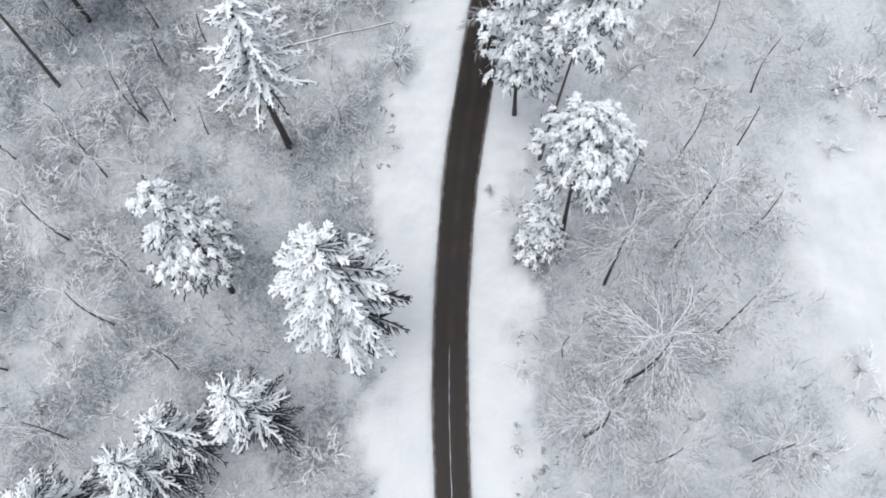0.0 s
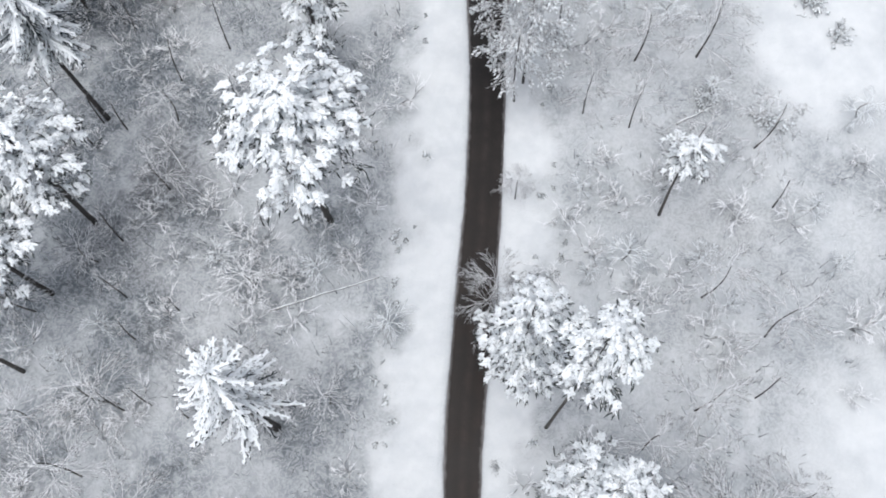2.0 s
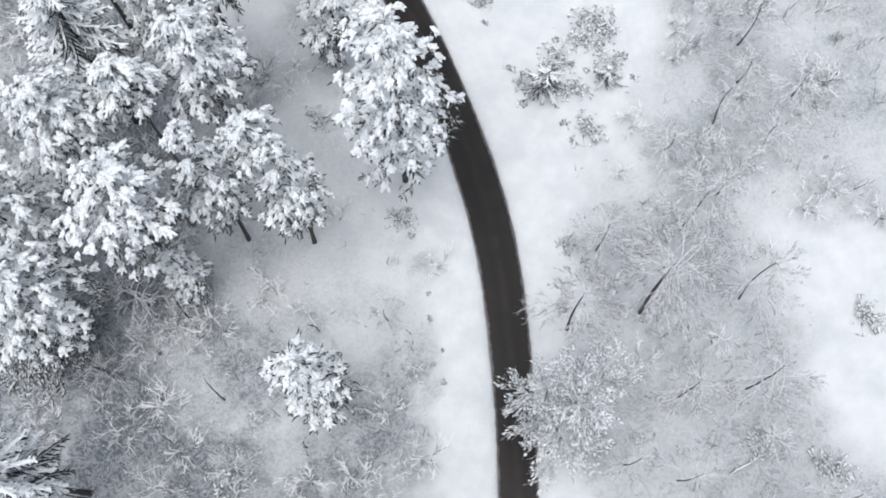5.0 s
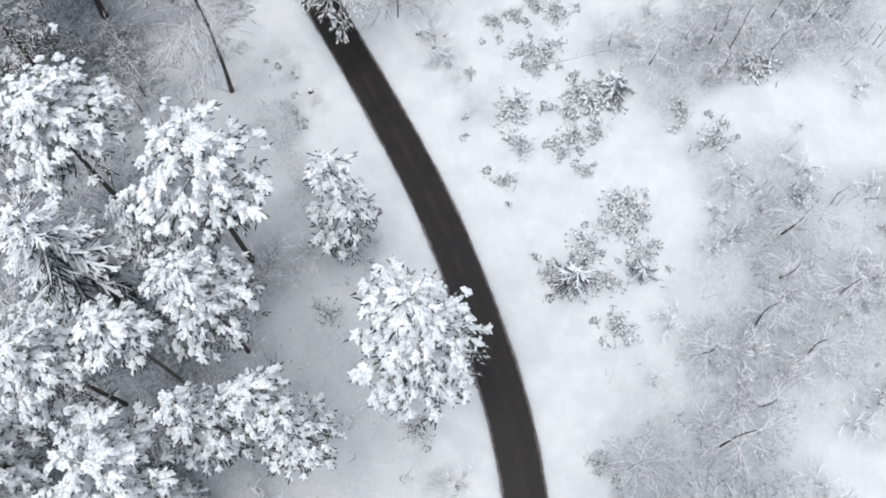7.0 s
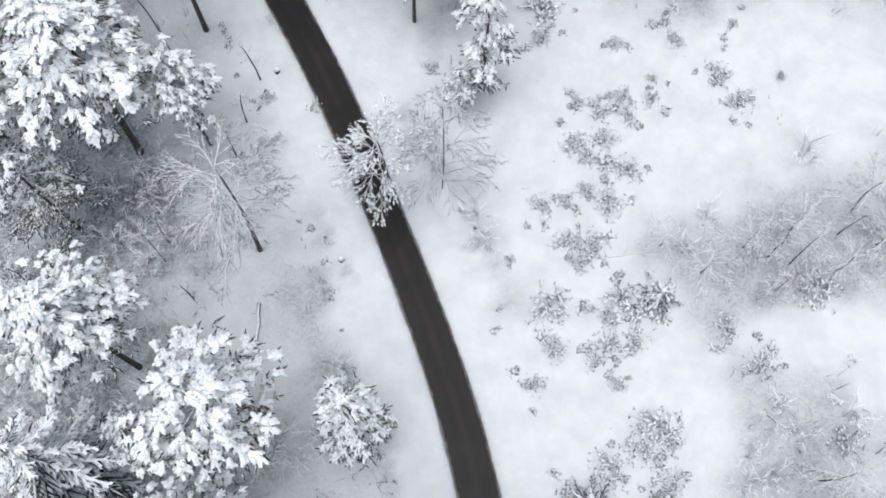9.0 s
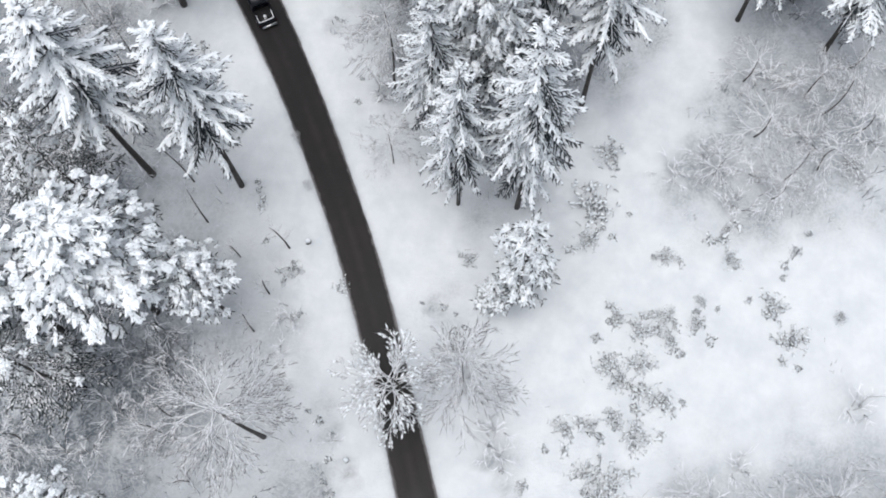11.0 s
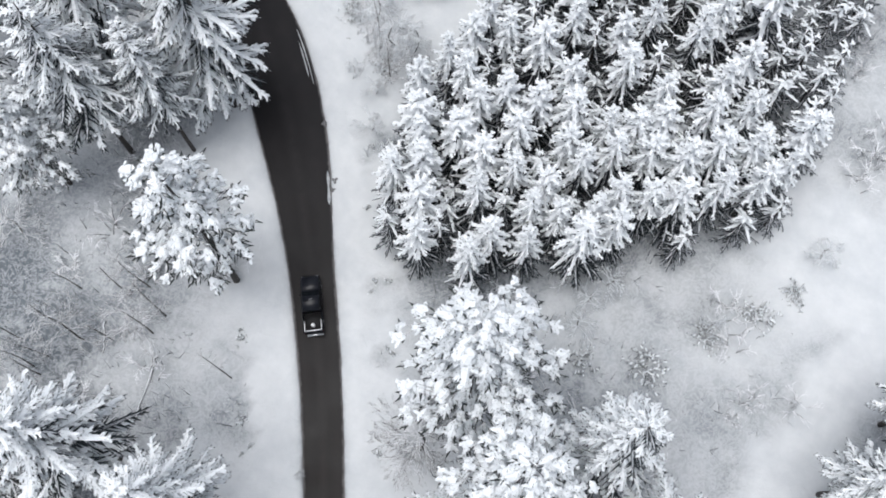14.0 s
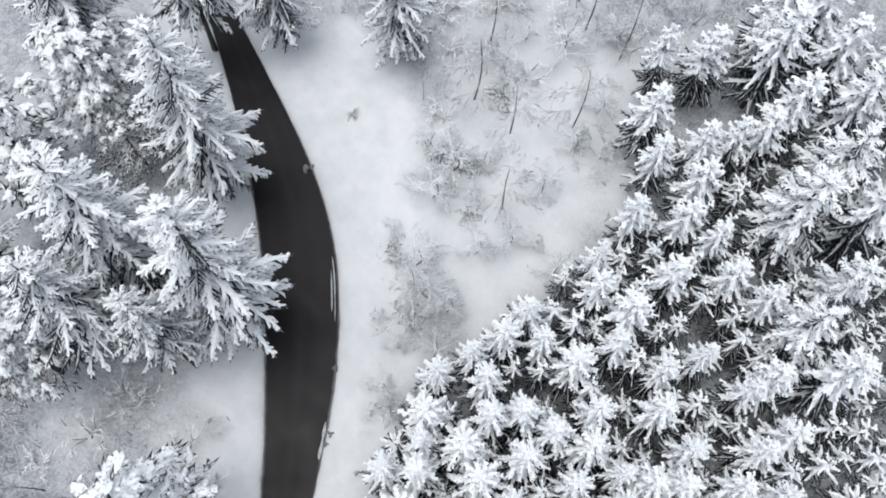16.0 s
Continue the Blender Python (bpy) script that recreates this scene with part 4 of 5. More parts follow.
PLUMES += [(-11.9, 175.2, 3.7, 1.9), (-12.9, 172.2, 3.0, 1.5), (-10.6, 177.1, 3.6, 1.5), (-7.9, 176.4, 4.0, 1.7), (-4.4, 177.3, 3.6, 2.0), (-5.3, 175.0, 3.0, 1.7), (-5.0, 172.6, 3.7, 1.9), (5.4, 178.1, 3.0, 1.3), (12.0, 188.6, 3.4, 1.9), (12.3, 57.0, 2.9, 1.6), (15.3, 49.9, 4.4, 2.5), (12.1, 48.7, 3.2, 1.5), (25.7, 65.6, 3.5, 1.9), (33.1, 53.5, 2.7, 1.5), (39.2, 62.4, 4.1, 2.3), (23.9, 45.0, 2.6, 1.5), (18.2, 75.3, 2.7, 1.3), (22.9, 74.2, 3.7, 2.1), (-21.0, 52.6, 3.2, 1.8), (-31.4, 46.7, 3.6, 1.7), (-35.3, 44.2, 3.1, 1.4), (-25.9, 58.4, 2.7, 1.2), (-12.1, 50.7, 3.9, 2.2), (-8.8, 41.5, 2.8, 1.2), (-6.0, 45.1, 4.5, 2.3), (34.4, 47.9, 3.3, 1.5), (22.2, 49.2, 3.7, 2.0)]
set_trees(plumes, PLUMES, [(4, 2.0)] * 3, "leafless bush with upright arching twigs white with frost", "bare bush", "frosted bushes", 43)


# ---- snags, logs, stumps ----
def make_snag(height, seed):
    rng = random.Random(seed)
    b = Bits()
    az = rng.uniform(0, 6.28)
    lean = rng.uniform(0.05, 0.22) * height
    pts = [(math.cos(az) * lean * s * s, math.sin(az) * lean * s * s, height * s - 0.1) for s in (0, 0.3, 0.6, 0.85, 1.0)]
    b.tube(pts, [0.085, 0.068, 0.055, 0.038, 0.016], 6, cap=True, jit=0.1, rng=rng)
    ob = new("sapling")
    part("stem", b, BARK, ob)
    t = Bits()
    for k in range(14):
        s = rng.uniform(0.3, 0.98)
        p = Vector((math.cos(az) * lean * s * s, math.sin(az) * lean * s * s, height * s))
        d = unit(rng.uniform(0, 6.28), rng.uniform(0.1, 0.8))
        ln = rng.uniform(0.5, 1.3)
        t.tube([p, p + d * ln * 0.5, p + d * ln], [0.026, 0.02, 0.008], 3)
        for j in range(2):
            q = p + d * ln * rng.uniform(0.3, 0.9)
            t.tube([q, q + unit(rng.uniform(0, 6.28), 0.3) * ln * 0.4], [0.022, 0.008], 3)
    part("twig_spray", t, TWIG, ob, kind="stuff")
    return ob


LEANERS = [(-47.4, 151.3), (-43.7, 151.1), (-41.4, 152.3), (-38.5, 155.1), (-38.3, 156.4), (-45.6, 148.4), (-45.3, 146.7), (-36.8, 149.4), (-30.1, 154.3), (-46.5, 155.0), (-43.2, 156.7), (-37.8, 159.0), (-48.6, 148.6)]
SNAGS = [(-24, 38.4), (-28.8, 45.7), (-27.2, 39.7), (-22.9, 43.8), (-29.6, 39.4), (-24.9, 48.1), (-29.6, 49.6), (-32.5, 67.3), (-30.2, 55.1), (-17.2, 55.7), (-30.2, 66.4), (-23.2, 82.1), (-25, 71.2), (-30.8, 78.1),
         (-13.5, 69.4), (-16.4, 64.6), (-33.1, 64.7), (-20.3, 74.3), (-11.6, 79.5), (-25.7, 122.6), (-18.9, 139.3), (-29.1, 144.3), (-20.4, 131.2), (-23.1, 117.6), (-19.8, 134.8), (-26.9, 140.6), (-29.4, 137.2), (-23.2, 137.8),
         (29.7, 54), (25.3, 36.7), (28.1, 122.6), (34.6, 124.9), (-22.5, 90.8)]
set_trees([make_snag(6, 61), make_snag(6, 62), make_snag(6, 63)], [(x, y, 5.2 + (i * 37 % 30) / 9, 1.0) for i, (x, y) in enumerate(SNAGS)] + [(x, y, 6.5 + (i * 37 % 30) / 9, 0.75) for i, (x, y) in enumerate(LEANERS) if i % 4 != 3], [(6, 1.0)] * 3, "thin dark leafless sapling with frosted twigs", "sapling", "leafless saplings", 27)


def make_log(a, b, r, seed):
    """A fallen stem lying on the snow, with a ridge of snow along it."""
    rng = random.Random(seed)
    ob = new("fallen_log")
    a, b = Vector(a), Vector(b)
    ob.location = (a.x, a.y, 0)
    pts = []
    for i in range(7):
        p = a.lerp(b, i / 6) - Vector((a.x, a.y, 0))
        p.z = float(rise(p.x + a.x, p.y + a.y)) + r * 0.7
        pts.append(p + Vector((rng.uniform(-0.1, 0.1), rng.uniform(-0.1, 0.1), 0)))
    w, s = Bits(), Bits()
    w.tube(pts, [r * (1 - 0.09 * i) for i in range(7)], 7, cap=True, jit=0.1, rng=rng)
    s.tube([p + Vector((0, 0, r * 0.7)) for p in pts], [r * 0.8 * (1 - 0.09 * i) * rng.uniform(0.6, 1.1) for i in range(7)], 5, 0.6, True, 0.15, rng)
    for k in range(5):
        p = pts[1 + k]
        w.tube([p, p + unit(rng.uniform(0, 6.28), 0.3) * rng.uniform(0.5, 1.1)], [0.04, 0.012], 3)
    part("stem", w, BARK, ob)
    part("snow_cap", s, SNOW, ob)
    tagged(ob, "fallen thin tree stem half buried in snow", "log", "fallen logs")


LOGS = [((-17, 47.5, 0), (-6.6, 50, 0), 0.13), ((-17.2, 117.3, 0), (-17.1, 111.3, 0), 0.16), ((-27, 65.5, 0), (-24.5, 61.5, 0), 0.12), ((-36.8, 152, 0), (-35.6, 147, 0), 0.13), ((-43, 153.5, 0), (-41.5, 151, 0), 0.12),
        ((-40, 147, 0), (-37.8, 148.5, 0), 0.10), ((-12.4, 81, 0), (-11.5, 79.4, 0), 0.10), ((-24, 118.6, 0), (-21.8, 116.5, 0), 0.11), ((22, 63, 0), (26, 64.5, 0), 0.12), ((10.8, 122, 0), (19.5, 123.2, 0), 0.07)]
for i, (a, b, r) in enumerate(LOGS):
    make_log(a, b, r, 70 + i)


def make_stump(x, y, h, r, seed):
    rng = random.Random(seed)
    ob = new("tree_stump")
    ob.location = (x, y, float(rise(x, y)))
    w, s = Bits(), Bits()
    w.tube([(0, 0, -0.1), (0, 0, 0.1), (0.02, 0, h)], [r * 1.35, r * 1.05, r], 9, cap=True, jit=0.08, rng=rng)
    s.tube([(0.02, 0, h - 0.03), (0.02, 0, h + 0.10), (0.02, 0, h + 0.22), (0.02, 0, h + 0.27)], [r * 1.05, r * 1.2, r * 0.9, r * 0.3], 9, 1.0, True, 0.08, rng)
    part("wood", w, BARK, ob)
    part("snow_cap", s, SNOW, ob, "round cap of snow")
    tagged(ob, "dark tree stump with a round cap of snow", "stump", "stumps by the road")


for i, (x, y) in enumerate([(-17.3, 140.1), (-10.2, 121.5)]):
    make_stump(x, y, 0.42, 0.21, 90 + i)


# ---- bushes in the clearings ----
def make_bush(radius, tufts, seed, height):
    """A low ragged young pine or shrub: clumps of dark tufts on short stems, half of them capped with snow."""
    rng = random.Random(seed)
    ob = new("bush")
    wood, green, white = Bits(), Bits(), Bits()
    hubs = [(math.cos(k * 1.1) * radius * rng.uniform(0.25, 0.75), math.sin(k * 1.1) * radius * rng.uniform(0.25, 0.75), rng.uniform(0.5, 1.0)) for k in range(6)] + [(0, 0, 1)]
    for i in range(tufts):
        hx, hy, hk = hubs[i % 7]
        az, q = rng.uniform(0, 6.28), abs(rng.gauss(0, 0.36)) * radius * (0.5 + hk)
        p = Vector((hx + math.cos(az) * q, hy + math.sin(az) * q, height * hk * rng.uniform(0.3, 1.0) * math.exp(-(q / radius) ** 2)))
        if i % 2 == 0:
            wood.tube([(hx, hy, -0.08), p], [0.03, 0.012], 3)
        for j in range(3):
            green.spindle(p, p + unit(az + rng.uniform(-1.6, 1.6), rng.uniform(-0.4, 0.5)) * rng.uniform(0.12, 0.34), 0.042, 0.6, 0.4, 3)
        if rng.random() < 0.6:
            e = unit(az + rng.uniform(-0.7, 0.7), -0.15)
            white.pod(p + Vector((rng.uniform(-0.1, 0.1), rng.uniform(-0.1, 0.1), 0.06)), e, rng.uniform(0.22, 0.45), 0.075, 0.06, rng, 5)
    part("woody_base", wood, LIMB, ob, kind="stuff")
    part("foliage", green, NEEDLES, ob, kind="stuff")
    part("snow_load", white, SNOW, ob, kind="stuff")
    return ob


BUSHES = [(8.4, 117.5, 1.7), (14.8, 118.5, 1.5), (16.8, 117.4, 1.7), (13.5, 116.8, 0.8), (13.5, 114.2, 1.3), (15.8, 114.5, 1.1), (8.8, 113.8, 1.0), (12.5, 112.8, 0.8), (6.9, 110.6, 0.9), (14.3, 110.8, 0.7), (13.4, 136.6, 1.1),
          (16.0, 136.3, 0.8), (15.6, 138.4, 0.8), (18.3, 138.1, 0.8), (10.8, 133.4, 1.0), (13.7, 133.7, 1.1), (12.0, 131.9, 0.9), (15.7, 130.7, 1.2), (11.9, 128.7, 0.8), (10.0, 127.8, 0.8), (7.8, 127.1, 0.9), (13.9, 127.3, 1.2)]
BUSHES += [(10.0, 123.7, 1.0), (12.3, 123.1, 1.2), (11.2, 121.7, 0.9), (24.8, 140.7, 1.2), (26.5, 138.0, 1.2), (17.5, 107.2, 1.7), (18.6, 105.9, 1.1), (16.1, 105.2, 1.2), (13.3, 103.6, 1.4), (9.6, 101.5, 0.9), (14.3, 100.2, 1.4),
           (18.6, 102.5, 1.0), (26.6, 112.6, 1.4), (24.0, 115.7, 1.1), (32.0, 119.8, 1.7), (-13.6, 136.4, 0.8), (20.8, 144.5, 0.8), (15.0, 143.9, 0.8), (26.4, 146.1, 0.6), (18.5, 140.3, 0.5), (30.7, 140.7, 0.5), (8.8, 152.9, 1.4),
           (8.0, 147.4, 1.9), (7.9, 144.3, 0.9), (-2.6, 140.8, 0.8), (15.2, 95.9, 1.4)]
BUSHES += [(11.6, 84.8, 0.9), (36.9, 95.6, 0.6), (40.6, 102.6, 0.6), (-3.3, 89, 1.1), (-10, 99.8, 1.2), (36.9, 75, 1.4), (-20.1, 66.5, 1.6), (39, 71, 1.2), (30.7, 62.5, 1.5), (25.2, 65.2, 1.2), (33.5, 106.4, 1.3), (11.3, 137.7, 0.6), (20.1, 147.3, 0.4),
           (4.9, 121.7, 0.6), (30.9, 155.3, 1), (-18.1, 137.3, 0.7), (-50.7, 198.8, 0.6), (-40.9, 201.3, 1.8), (-38.3, 202.5, 1.2), (-35.4, 198.3, 1.0), (-38.4, 191.1, 1.2), (-32.5, 187.2, 1.2), (-41.1, 209.9, 1.5), (-32.3, 211.2, 1)]
BUSHES += [(2.0, 172, 1.6), (-3.5, 170, 1.4), (8.6, 181, 1.5), (5.5, 177, 1.2), (11, 184.5, 1.1), (2.4, 32.3, 0.5)]
set_trees([make_bush(1.5, 84, 101, 1.2), make_bush(1.5, 70, 102, 1.0), make_bush(1.5, 98, 103, 1.4)], [(x, y, 0.4 + 0.6 * r, 1.15 * r) for x, y, r in BUSHES], [(1.2, 1.5), (1.0, 1.5), (1.4, 1.5)],
          "low dark bush bowed down by snow", "bush", "bushes in the clearing", 28)

# tufts of dry stems round the bushes of the clearing and along the verges
tuft_rng = random.Random(15)
TUFTS = []
for x, y, r in BUSHES:
    if 6 < x < 28 and 95 < y < 150:
        for _ in range(tuft_rng.choice((1, 2, 2, 3))):
            a, q = tuft_rng.uniform(0, 6.28), r + tuft_rng.uniform(0.3, 1.6)
            TUFTS.append((x + q * math.cos(a), y + q * math.sin(a), tuft_rng.uniform(0.4, 0.7), tuft_rng.uniform(0.25, 0.55)))
while len(TUFTS) < 240:
    y, side = tuft_rng.uniform(0, 205), tuft_rng.choice((-1, 1))
    x = float(edges(y)[0 if side < 0 else 1]) + side * tuft_rng.uniform(2.6, 6.5)
    if 0.02 < cover(x, y) < 0.6:
        TUFTS.append((x, y, tuft_rng.uniform(0.3, 0.6), tuft_rng.uniform(0.16, 0.42)))
set_trees([make_bush(0.5, 20, 104, 0.6), make_bush(0.5, 16, 105, 0.5)], TUFTS, [(0.6, 0.5), (0.5, 0.5)], "small dark tuft poking through the snow", "tuft", "tufts in the snow", 31)


# ---- undergrowth, past counting ----
def build_brush():
    rng = np.random.default_rng(3)
    n = 26000
    x, y = rng.uniform(-72, 48, n), rng.uniform(-14, 240, n)
    clump = 0.5 + 0.5 * np.sin(x * 0.7 + 2 * np.sin(y * 0.23)) * np.sin(y * 0.6 + 2 * np.sin(x * 0.19))
    keep = rng.random(n) < cover(x, y) ** 1.5 * (0.25 + 0.75 * clump)
    x, y = x[keep], y[keep]
    m = len(x)
    per = 5
    tall = rng.random(m) < 0.5
    size = np.where(tall, rng.uniform(0.7, 2.4, m), rng.uniform(0.25, 0.9, m))
    X, Y, S, T = np.repeat(x, per), np.repeat(y, per), np.repeat(size, per), np.repeat(tall, per)
    k = len(X)
    az = rng.uniform(0, 2 * np.pi, k)
    el = np.where(T, rng.uniform(1.0, 1.5, k), rng.uniform(0.1, 1.0, k))
    ln = S * rng.uniform(0.6, 1.4, k)
    d = np.stack([np.cos(az) * np.cos(el), np.sin(az) * np.cos(el), np.sin(el)], -1)
    base = np.stack([X + rng.normal(0, 0.35, k), Y + rng.normal(0, 0.35, k), rise(X, Y) - 0.05], -1)
    tip = base + d * ln[:, None]
    w = rng.uniform(0.020, 0.048, k)[:, None]
    side = np.stack([-np.sin(az), np.cos(az), np.zeros(k)], -1) * w
    up = np.cross(side / w, d) * w
    v = np.stack([base + side, base - side, base - up * 1.2, tip], 1).reshape(-1, 3)
    tris = np.array([[0, 2, 3], [2, 1, 3]])[None] + (np.arange(k) * 4)[:, None, None]
    me = bpy.data.meshes.new("undergrowth")
    me.from_pydata(v.tolist(), [], tris.reshape(-1, 3).tolist())
    me.materials.append(BRUSH)
    tagged(new("undergrowth", me), "tangled frosted grey undergrowth of the forest floor", "undergrowth", kind="stuff")


build_brush()


def build_shrubs():
    """Low frosted shrubs with spreading filigree twigs, several hundred of them."""
    rng = random.Random(44)
    shapes = []
    for s in range(4):
        b = Bits()
        for i in range(9):
            az = 2.399 * i + rng.uniform(-0.4, 0.4)
            ln, up = rng.uniform(0.25, 0.75), rng.uniform(0.5, 1.2)
            bend = rng.uniform(-0.2, 0.2)
            foot = unit(rng.uniform(0, 6.28), 0) * rng.uniform(0.0, 0.6)
            pts = [foot + unit(az + bend * q, 0) * (ln * q) + Vector((0, 0, up * (1.3 * q - 0.45 * q * q))) for q in (0.0, 0.5, 1.0)]
            b.tube(pts, [0.024, 0.020, 0.009], 3)
            for k in range(4):
                q = rng.uniform(0.25, 0.95)
                p = pts[0].lerp(pts[1], q * 2) if q < 0.5 else pts[1].lerp(pts[2], q * 2 - 1)
                a2 = az + rng.choice((-1, 1)) * rng.uniform(0.2, 0.7)
                e = p + unit(a2, rng.uniform(0.0, 0.8)) * rng.uniform(0.25, 0.55)
                b.quill(p, e, 0.018)
                f = p.lerp(e, rng.uniform(0.3, 0.9))
                b.quill(f, f + unit(a2 + rng.uniform(-1, 1), rng.uniform(-0.2, 0.4)) * rng.uniform(0.15, 0.3), 0.015)
        shapes.append((np.array(b.v), b.f))
    verts, faces, n = [], [], 0
    put = 0
    while put < 600:
        x, y = rng.uniform(-60, 42), rng.uniform(-8, 225)
        if rng.random() > float(cover(x, y)) or (-28 < x < 6 and 168 < y < 228):
            continue
        v, f = shapes[put % 4]
        r, a = rng.uniform(1.0, 2.6), rng.uniform(0, 6.28)
        c, s = math.cos(a) * r, math.sin(a) * r
        q = np.stack([v[:, 0] * c - v[:, 1] * s + x, v[:, 0] * s + v[:, 1] * c + y, v[:, 2] * r * rng.uniform(0.7, 1.2) + float(rise(x, y)) - 0.03], -1)
        verts += q.tolist()
        faces += [tuple(i + n for i in t) for t in f]
        n += len(v)
        put += 1
    me = bpy.data.meshes.new("frosted_shrubs")
    me.from_pydata(verts, [], faces)
    me.materials.append(TWIG)
    tagged(new("frosted_shrubs", me), "low leafless shrubs furred with white frost", "shrubs", kind="stuff")


build_shrubs()


# ---- small snow on the road ----
def build_streak(name, pts, width, label, seed):
    """A thin ragged film of snow left on the asphalt."""
    rng = random.Random(seed)
    v, f = [], []
    for i, (x, y) in enumerate(pts):
        a, b = pts[max(i - 1, 0)], pts[min(i + 1, len(pts) - 1)]
        d = Vector((b[0] - a[0], b[1] - a[1])).normalized()
        w = width * rng.uniform(0.5, 1.2) * (0.3 if i in (0, len(pts) - 1) else 1)
        for s, z in ((-1, 0.028), (-0.4, 0.05), (0.4, 0.05), (1, 0.028)):
            v.append((x + d.y * w * s, y - d.x * w * s, z + 0.006))
    for i in range(len(pts) - 1):
        for k in range(3):
            f.append((i * 4 + k, i * 4 + k + 1, i * 4 + k + 5, i * 4 + k + 4))
    me = bpy.data.meshes.new(name)
    me.from_pydata(v, [], f)
    me.attributes.new("litter_shade", "FLOAT", "POINT").data.foreach_set("value", [1.0] * len(v))
    me.materials.append(SNOW_GROUND)
    tagged(new(name, me), label, "snow", "snow on the road")


mid_rng = random.Random(8)
mid = []
for y in np.arange(-20, 18.4, 0.5):
    l, r = edges(y)
    mid.append((float(l + 0.47 * (r - l)) + mid_rng.uniform(-0.02, 0.02), float(y)))
build_streak("snow_streak", mid, 0.032, "thin grey streak of old snow along the road", 3)
for k, (off, y0, y1) in enumerate(((-0.55, 182.5, 187.0), (-0.95, 183.0, 186.0), (-0.35, 172.5, 175.5))):
    pts = [(float(edges(y)[1]) + off, float(y)) for y in np.arange(y0, y1, 0.4)]
    build_streak("snow_streak", pts, 0.07 if k < 2 else 0.16, "thin streak of snow on the wet road", 4 + k)


def build_clod(x, y, r, seed):
    rng = random.Random(seed)
    b = Bits()
    for k in range(5):
        b.pod((rng.uniform(-r, r) * 0.6, rng.uniform(-r, r) * 0.6, r * 0.3), (rng.uniform(-1, 1), rng.uniform(-1, 1), 0.1), r * 1.3, r * 0.5, r * 0.35, rng)
    ob = new("snow_clod", b.mesh("snow_clod", OLD_SNOW))
    ob.location = (x, y, 0.03)
    tagged(ob, "small grey clod of snow on the asphalt", "snow clod", "snow on the road")


for k, (x, y, r) in enumerate(((-50.3, 191.6, 0.42), (-49.9, 192.2, 0.3), (-31.2, 174.8, 0.3), (-30.9, 173.9, 0.25), (-34.9, 179.4, 0.3))):
    build_clod(x, y, r, 140 + k)


# ---- the pickup ----
PAINT = plain("dark_blue_paint", (0.006, 0.007, 0.011), 0.32, 0.0, 0.1)
PAINT.node_tree.nodes["Principled BSDF"].inputs["Specular IOR Level"].default_value = 0.28
BED = plain("black_bed_liner", (0.006, 0.006, 0.007), 0.7)
TRIM = plain("white_rail_trim", (0.75, 0.76, 0.78), 0.35, 0.1)
CHROME = plain("grey_chrome", (0.45, 0.46, 0.48), 0.3, 0.9)
RUBBER = plain("black_rubber", (0.012, 0.012, 0.012), 0.85)
GLASS = plain("dark_car_glass", (0.006, 0.008, 0.011), 0.12)
GLASS.node_tree.nodes["Principled BSDF"].inputs["Specular IOR Level"].default_value = 0.25
LAMP_RED = plain("red_tail_lamp", (0.30, 0.012, 0.010), 0.25)
LAMP_CLEAR = plain("clear_headlamp", (0.22, 0.23, 0.24), 0.2)


def hull(name, sections, mat, parent, label="", bevel=0.05, smooth=True):
    """A body lofted along y through rounded cross-sections (y, half width at the foot, half width at the top, z foot, z top)."""
    b = Bits()
    for y, wf, wt, z0, z1 in sections:
        c = bevel
        b.v += [(-wf, y, z0), (-wf, y, z0 + (z1 - z0) * 0.5), (-wt, y, z1 - c), (-wt + c, y, z1), (wt - c, y, z1), (wt, y, z1 - c), (wf, y, z0 + (z1 - z0) * 0.5), (wf, y, z0)]
    n = 8
    for i in range(len(sections) - 1):
        for k in range(n):
            a, c = i * n + k, i * n + (k + 1) % n
            b.f.append((a, c, c + n, a + n))
    b.f += [tuple(range(n))[::-1], tuple((len(sections) - 1) * n + k for k in range(n))]
    return part(name, b, mat, parent, label, smooth)


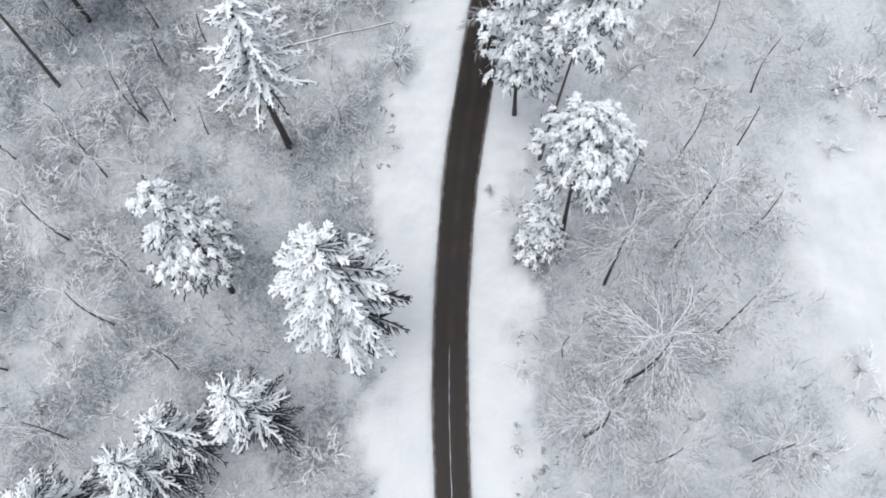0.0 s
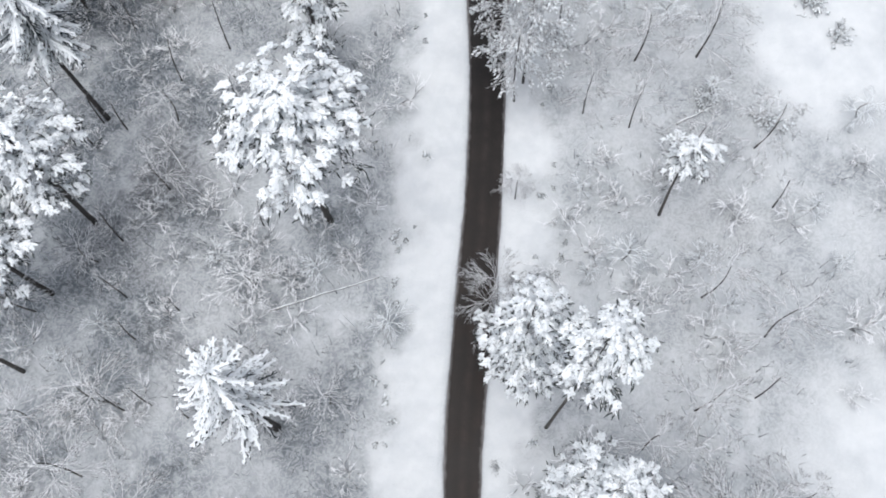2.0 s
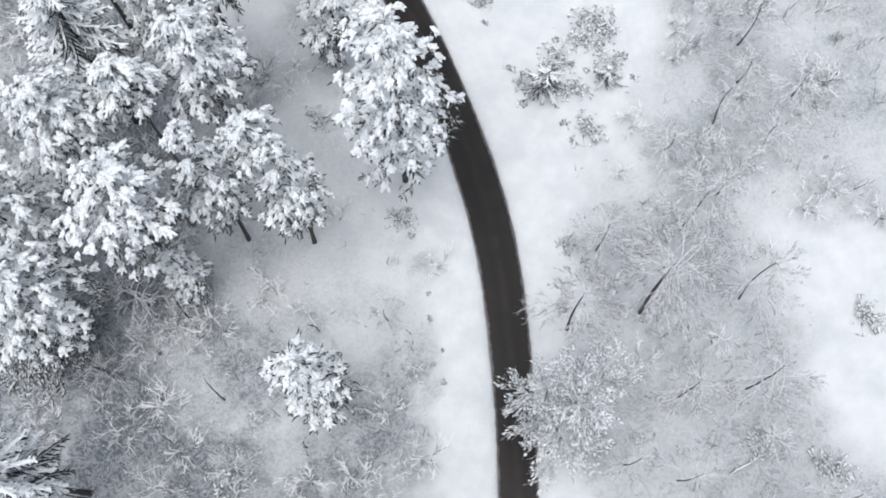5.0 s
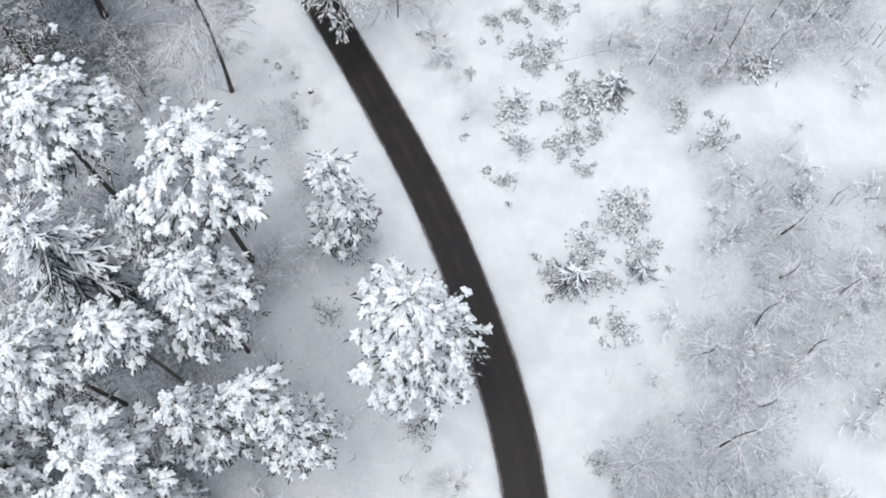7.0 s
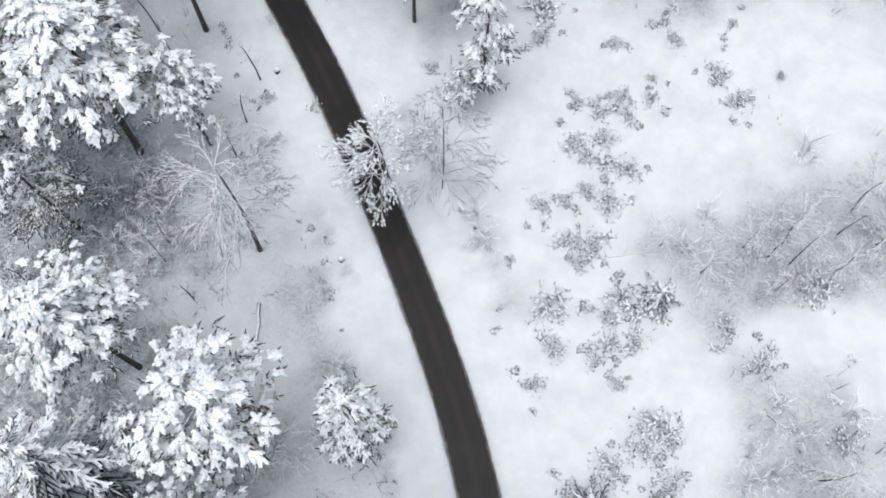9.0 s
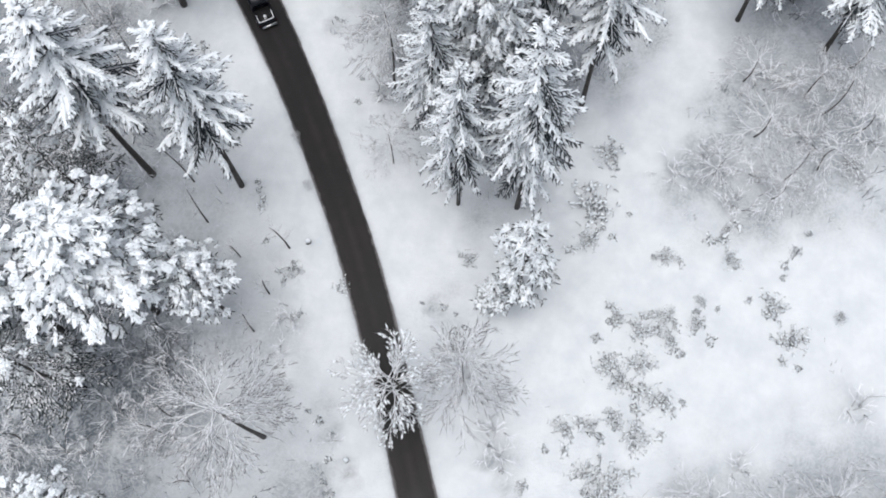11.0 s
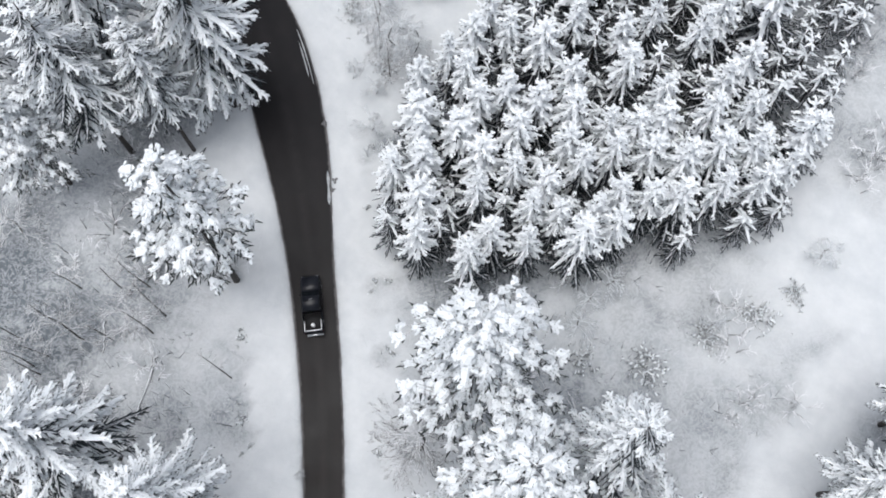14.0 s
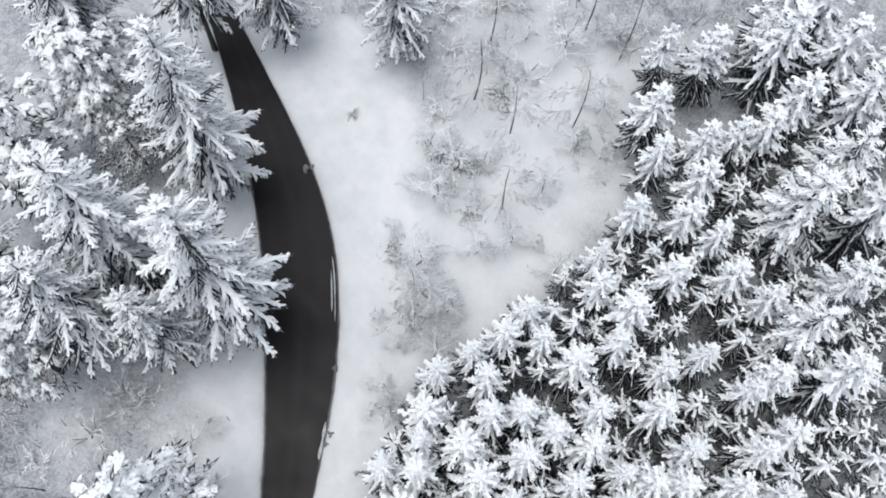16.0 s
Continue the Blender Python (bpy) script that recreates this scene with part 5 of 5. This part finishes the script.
def build_pickup():
    car = new("pickup_truck")
    # the front points along +y
    hull("chassis", [(-2.6, 0.86, 0.86, 0.38, 0.62), (-2.5, 0.90, 0.90, 0.32, 0.66), (2.35, 0.90, 0.90, 0.32, 0.66), (2.6, 0.80, 0.78, 0.36, 0.64)], PAINT, car)
    hull("hood", [(1.02, 0.88, 0.80, 0.6, 1.12), (1.8, 0.88, 0.80, 0.6, 1.06), (2.4, 0.85, 0.76, 0.6, 0.98), (2.62, 0.78, 0.66, 0.6, 0.88)], PAINT, car)
    hull("cab", [(-0.75, 0.88, 0.86, 0.6, 1.15), (-0.72, 0.89, 0.74, 0.6, 1.80), (0.35, 0.89, 0.75, 0.6, 1.84), (0.55, 0.89, 0.76, 0.6, 1.74), (1.12, 0.88, 0.84, 0.6, 1.14)], PAINT, car, "dark blue cab with a plain roof", 0.09)
    for sx, n in ((-1, "left"), (1, "right")):
        b = Bits()
        b.box((min(sx * 0.80, sx * 0.90), -2.55, 0.62), (max(sx * 0.80, sx * 0.90), -0.78, 1.10), 0.01)
        part("bed_side", b, PAINT, car)
        t = Bits()
        t.tube([(sx * 0.745, -2.42, 1.135), (sx * 0.745, -2.0, 1.135), (sx * 0.75, -1.55, 1.135)], [0.042, 0.038, 0.034], 6, 0.6, True)
        part("bed_rail", t, TRIM, car, "white rail on the bed's edge")
        g = Bits()
        g.v = [(sx * 0.875, -0.6, 1.16), (sx * 0.875, 0.95, 1.16), (sx * 0.80, 0.42, 1.66), (sx * 0.785, -0.58, 1.70)]
        g.v += [(x + sx * 0.012, y, z) for x, y, z in g.v[:4]]
        g.f = [(4, 5, 6, 7), (0, 1, 5, 4), (1, 2, 6, 5), (2, 3, 7, 6), (3, 0, 4, 7)]
        part("side_window", g, GLASS, car, smooth=False)
        mi = Bits()
        mi.box((min(sx * 0.92, sx * 1.06), 0.78, 1.12), (max(sx * 0.92, sx * 1.06), 0.92, 1.30), 0.02)
        part("wing_mirror", mi, PAINT, car)
        h = Bits()
        h.box((min(sx * 0.50, sx * 0.78), 2.50, 0.70), (max(sx * 0.50, sx * 0.78), 2.66, 0.86), 0.02)
        part("headlight", h, LAMP_CLEAR, car)
        r = Bits()
        r.box((min(sx * 0.80, sx * 0.89), -2.60, 0.70), (max(sx * 0.80, sx * 0.89), -2.54, 1.00), 0.01)
        part("tail_light", r, LAMP_RED, car)
        for y in (-1.62, 1.68):
            ty = Bits()
            ty.tube([(sx * 0.70, y, 0.37), (sx * 0.72, y, 0.37), (sx * 0.88, y, 0.37), (sx * 0.90, y, 0.37)], [0.33, 0.37, 0.37, 0.33], 18, 1.0, True)
            wh = part("wheel", ty, RUBBER, car)
            ri = Bits()
            ri.tube([(sx * 0.89, y, 0.37), (sx * 0.915, y, 0.37)], [0.24, 0.20], 14, 1.0, True)
            part("rim", ri, CHROME, wh)
    f = Bits()
    f.box((-0.80, -2.45, 0.60), (0.80, -0.76, 0.68))
    part("bed_floor", f, BED, car)
    t = Bits()
    t.box((-0.88, -2.60, 0.62), (0.88, -2.50, 1.09), 0.01)
    part("tailgate", t, PAINT, car)
    r = Bits()
    r.tube([(-0.79, -2.44, 1.135), (-0.4, -2.47, 1.135), (0.4, -2.47, 1.135), (0.79, -2.44, 1.135)], [0.045, 0.047, 0.047, 0.045], 6, 0.6, True)
    part("tailgate_rail", r, TRIM, car, "white rail along the tailgate")
    bp = Bits()
    bp.box((-0.62, -2.86, 0.46), (0.86, -2.62, 0.58), 0.02)
    part("rear_bumper", bp, CHROME, car, "grey step bumper")
    fb = Bits()
    fb.box((-0.84, 2.58, 0.40), (0.84, 2.74, 0.60), 0.03)
    part("front_bumper", fb, BED, car)
    ws = Bits()
    ws.v = [(-0.80, 1.10, 1.17), (0.80, 1.10, 1.17), (0.70, 0.56, 1.735), (-0.70, 0.56, 1.735)]
    ws.v += [(x, y + 0.02, z + 0.015) for x, y, z in ws.v[:4]]
    ws.f = [(4, 5, 6, 7), (0, 1, 5, 4), (1, 2, 6, 5), (2, 3, 7, 6), (3, 0, 4, 7)]
    part("windscreen", ws, GLASS, car, smooth=False)
    rw = Bits()
    rw.box((-0.62, -0.775, 1.22), (0.62, -0.74, 1.66), 0.01)
    part("rear_window", rw, GLASS, car)
    hb = Bits()
    hb.tube([(0.0, -1.95, 0.67), (0.0, -1.95, 0.72), (0.0, -1.95, 0.95), (0.0, -1.95, 1.08), (0.0, -1.95, 1.13)], [0.17, 0.08, 0.08, 0.17, 0.10], 10, 1.0, True)
    part("hitch_post", hb, TRIM, car, "white round-headed post in the bed")
    li = Bits()
    li.box((-0.16, 0.20, 1.825), (0.16, 0.28, 1.875), 0.02)
    part("roof_lamp", li, LAMP_CLEAR, car)
    car.matrix_basis = pose(-27.0, 163.3, 0.005, 0, 0, 34.0)
    tagged(car, "dark blue pickup truck with white bed rails on the wet road", "pickup truck")


build_pickup()
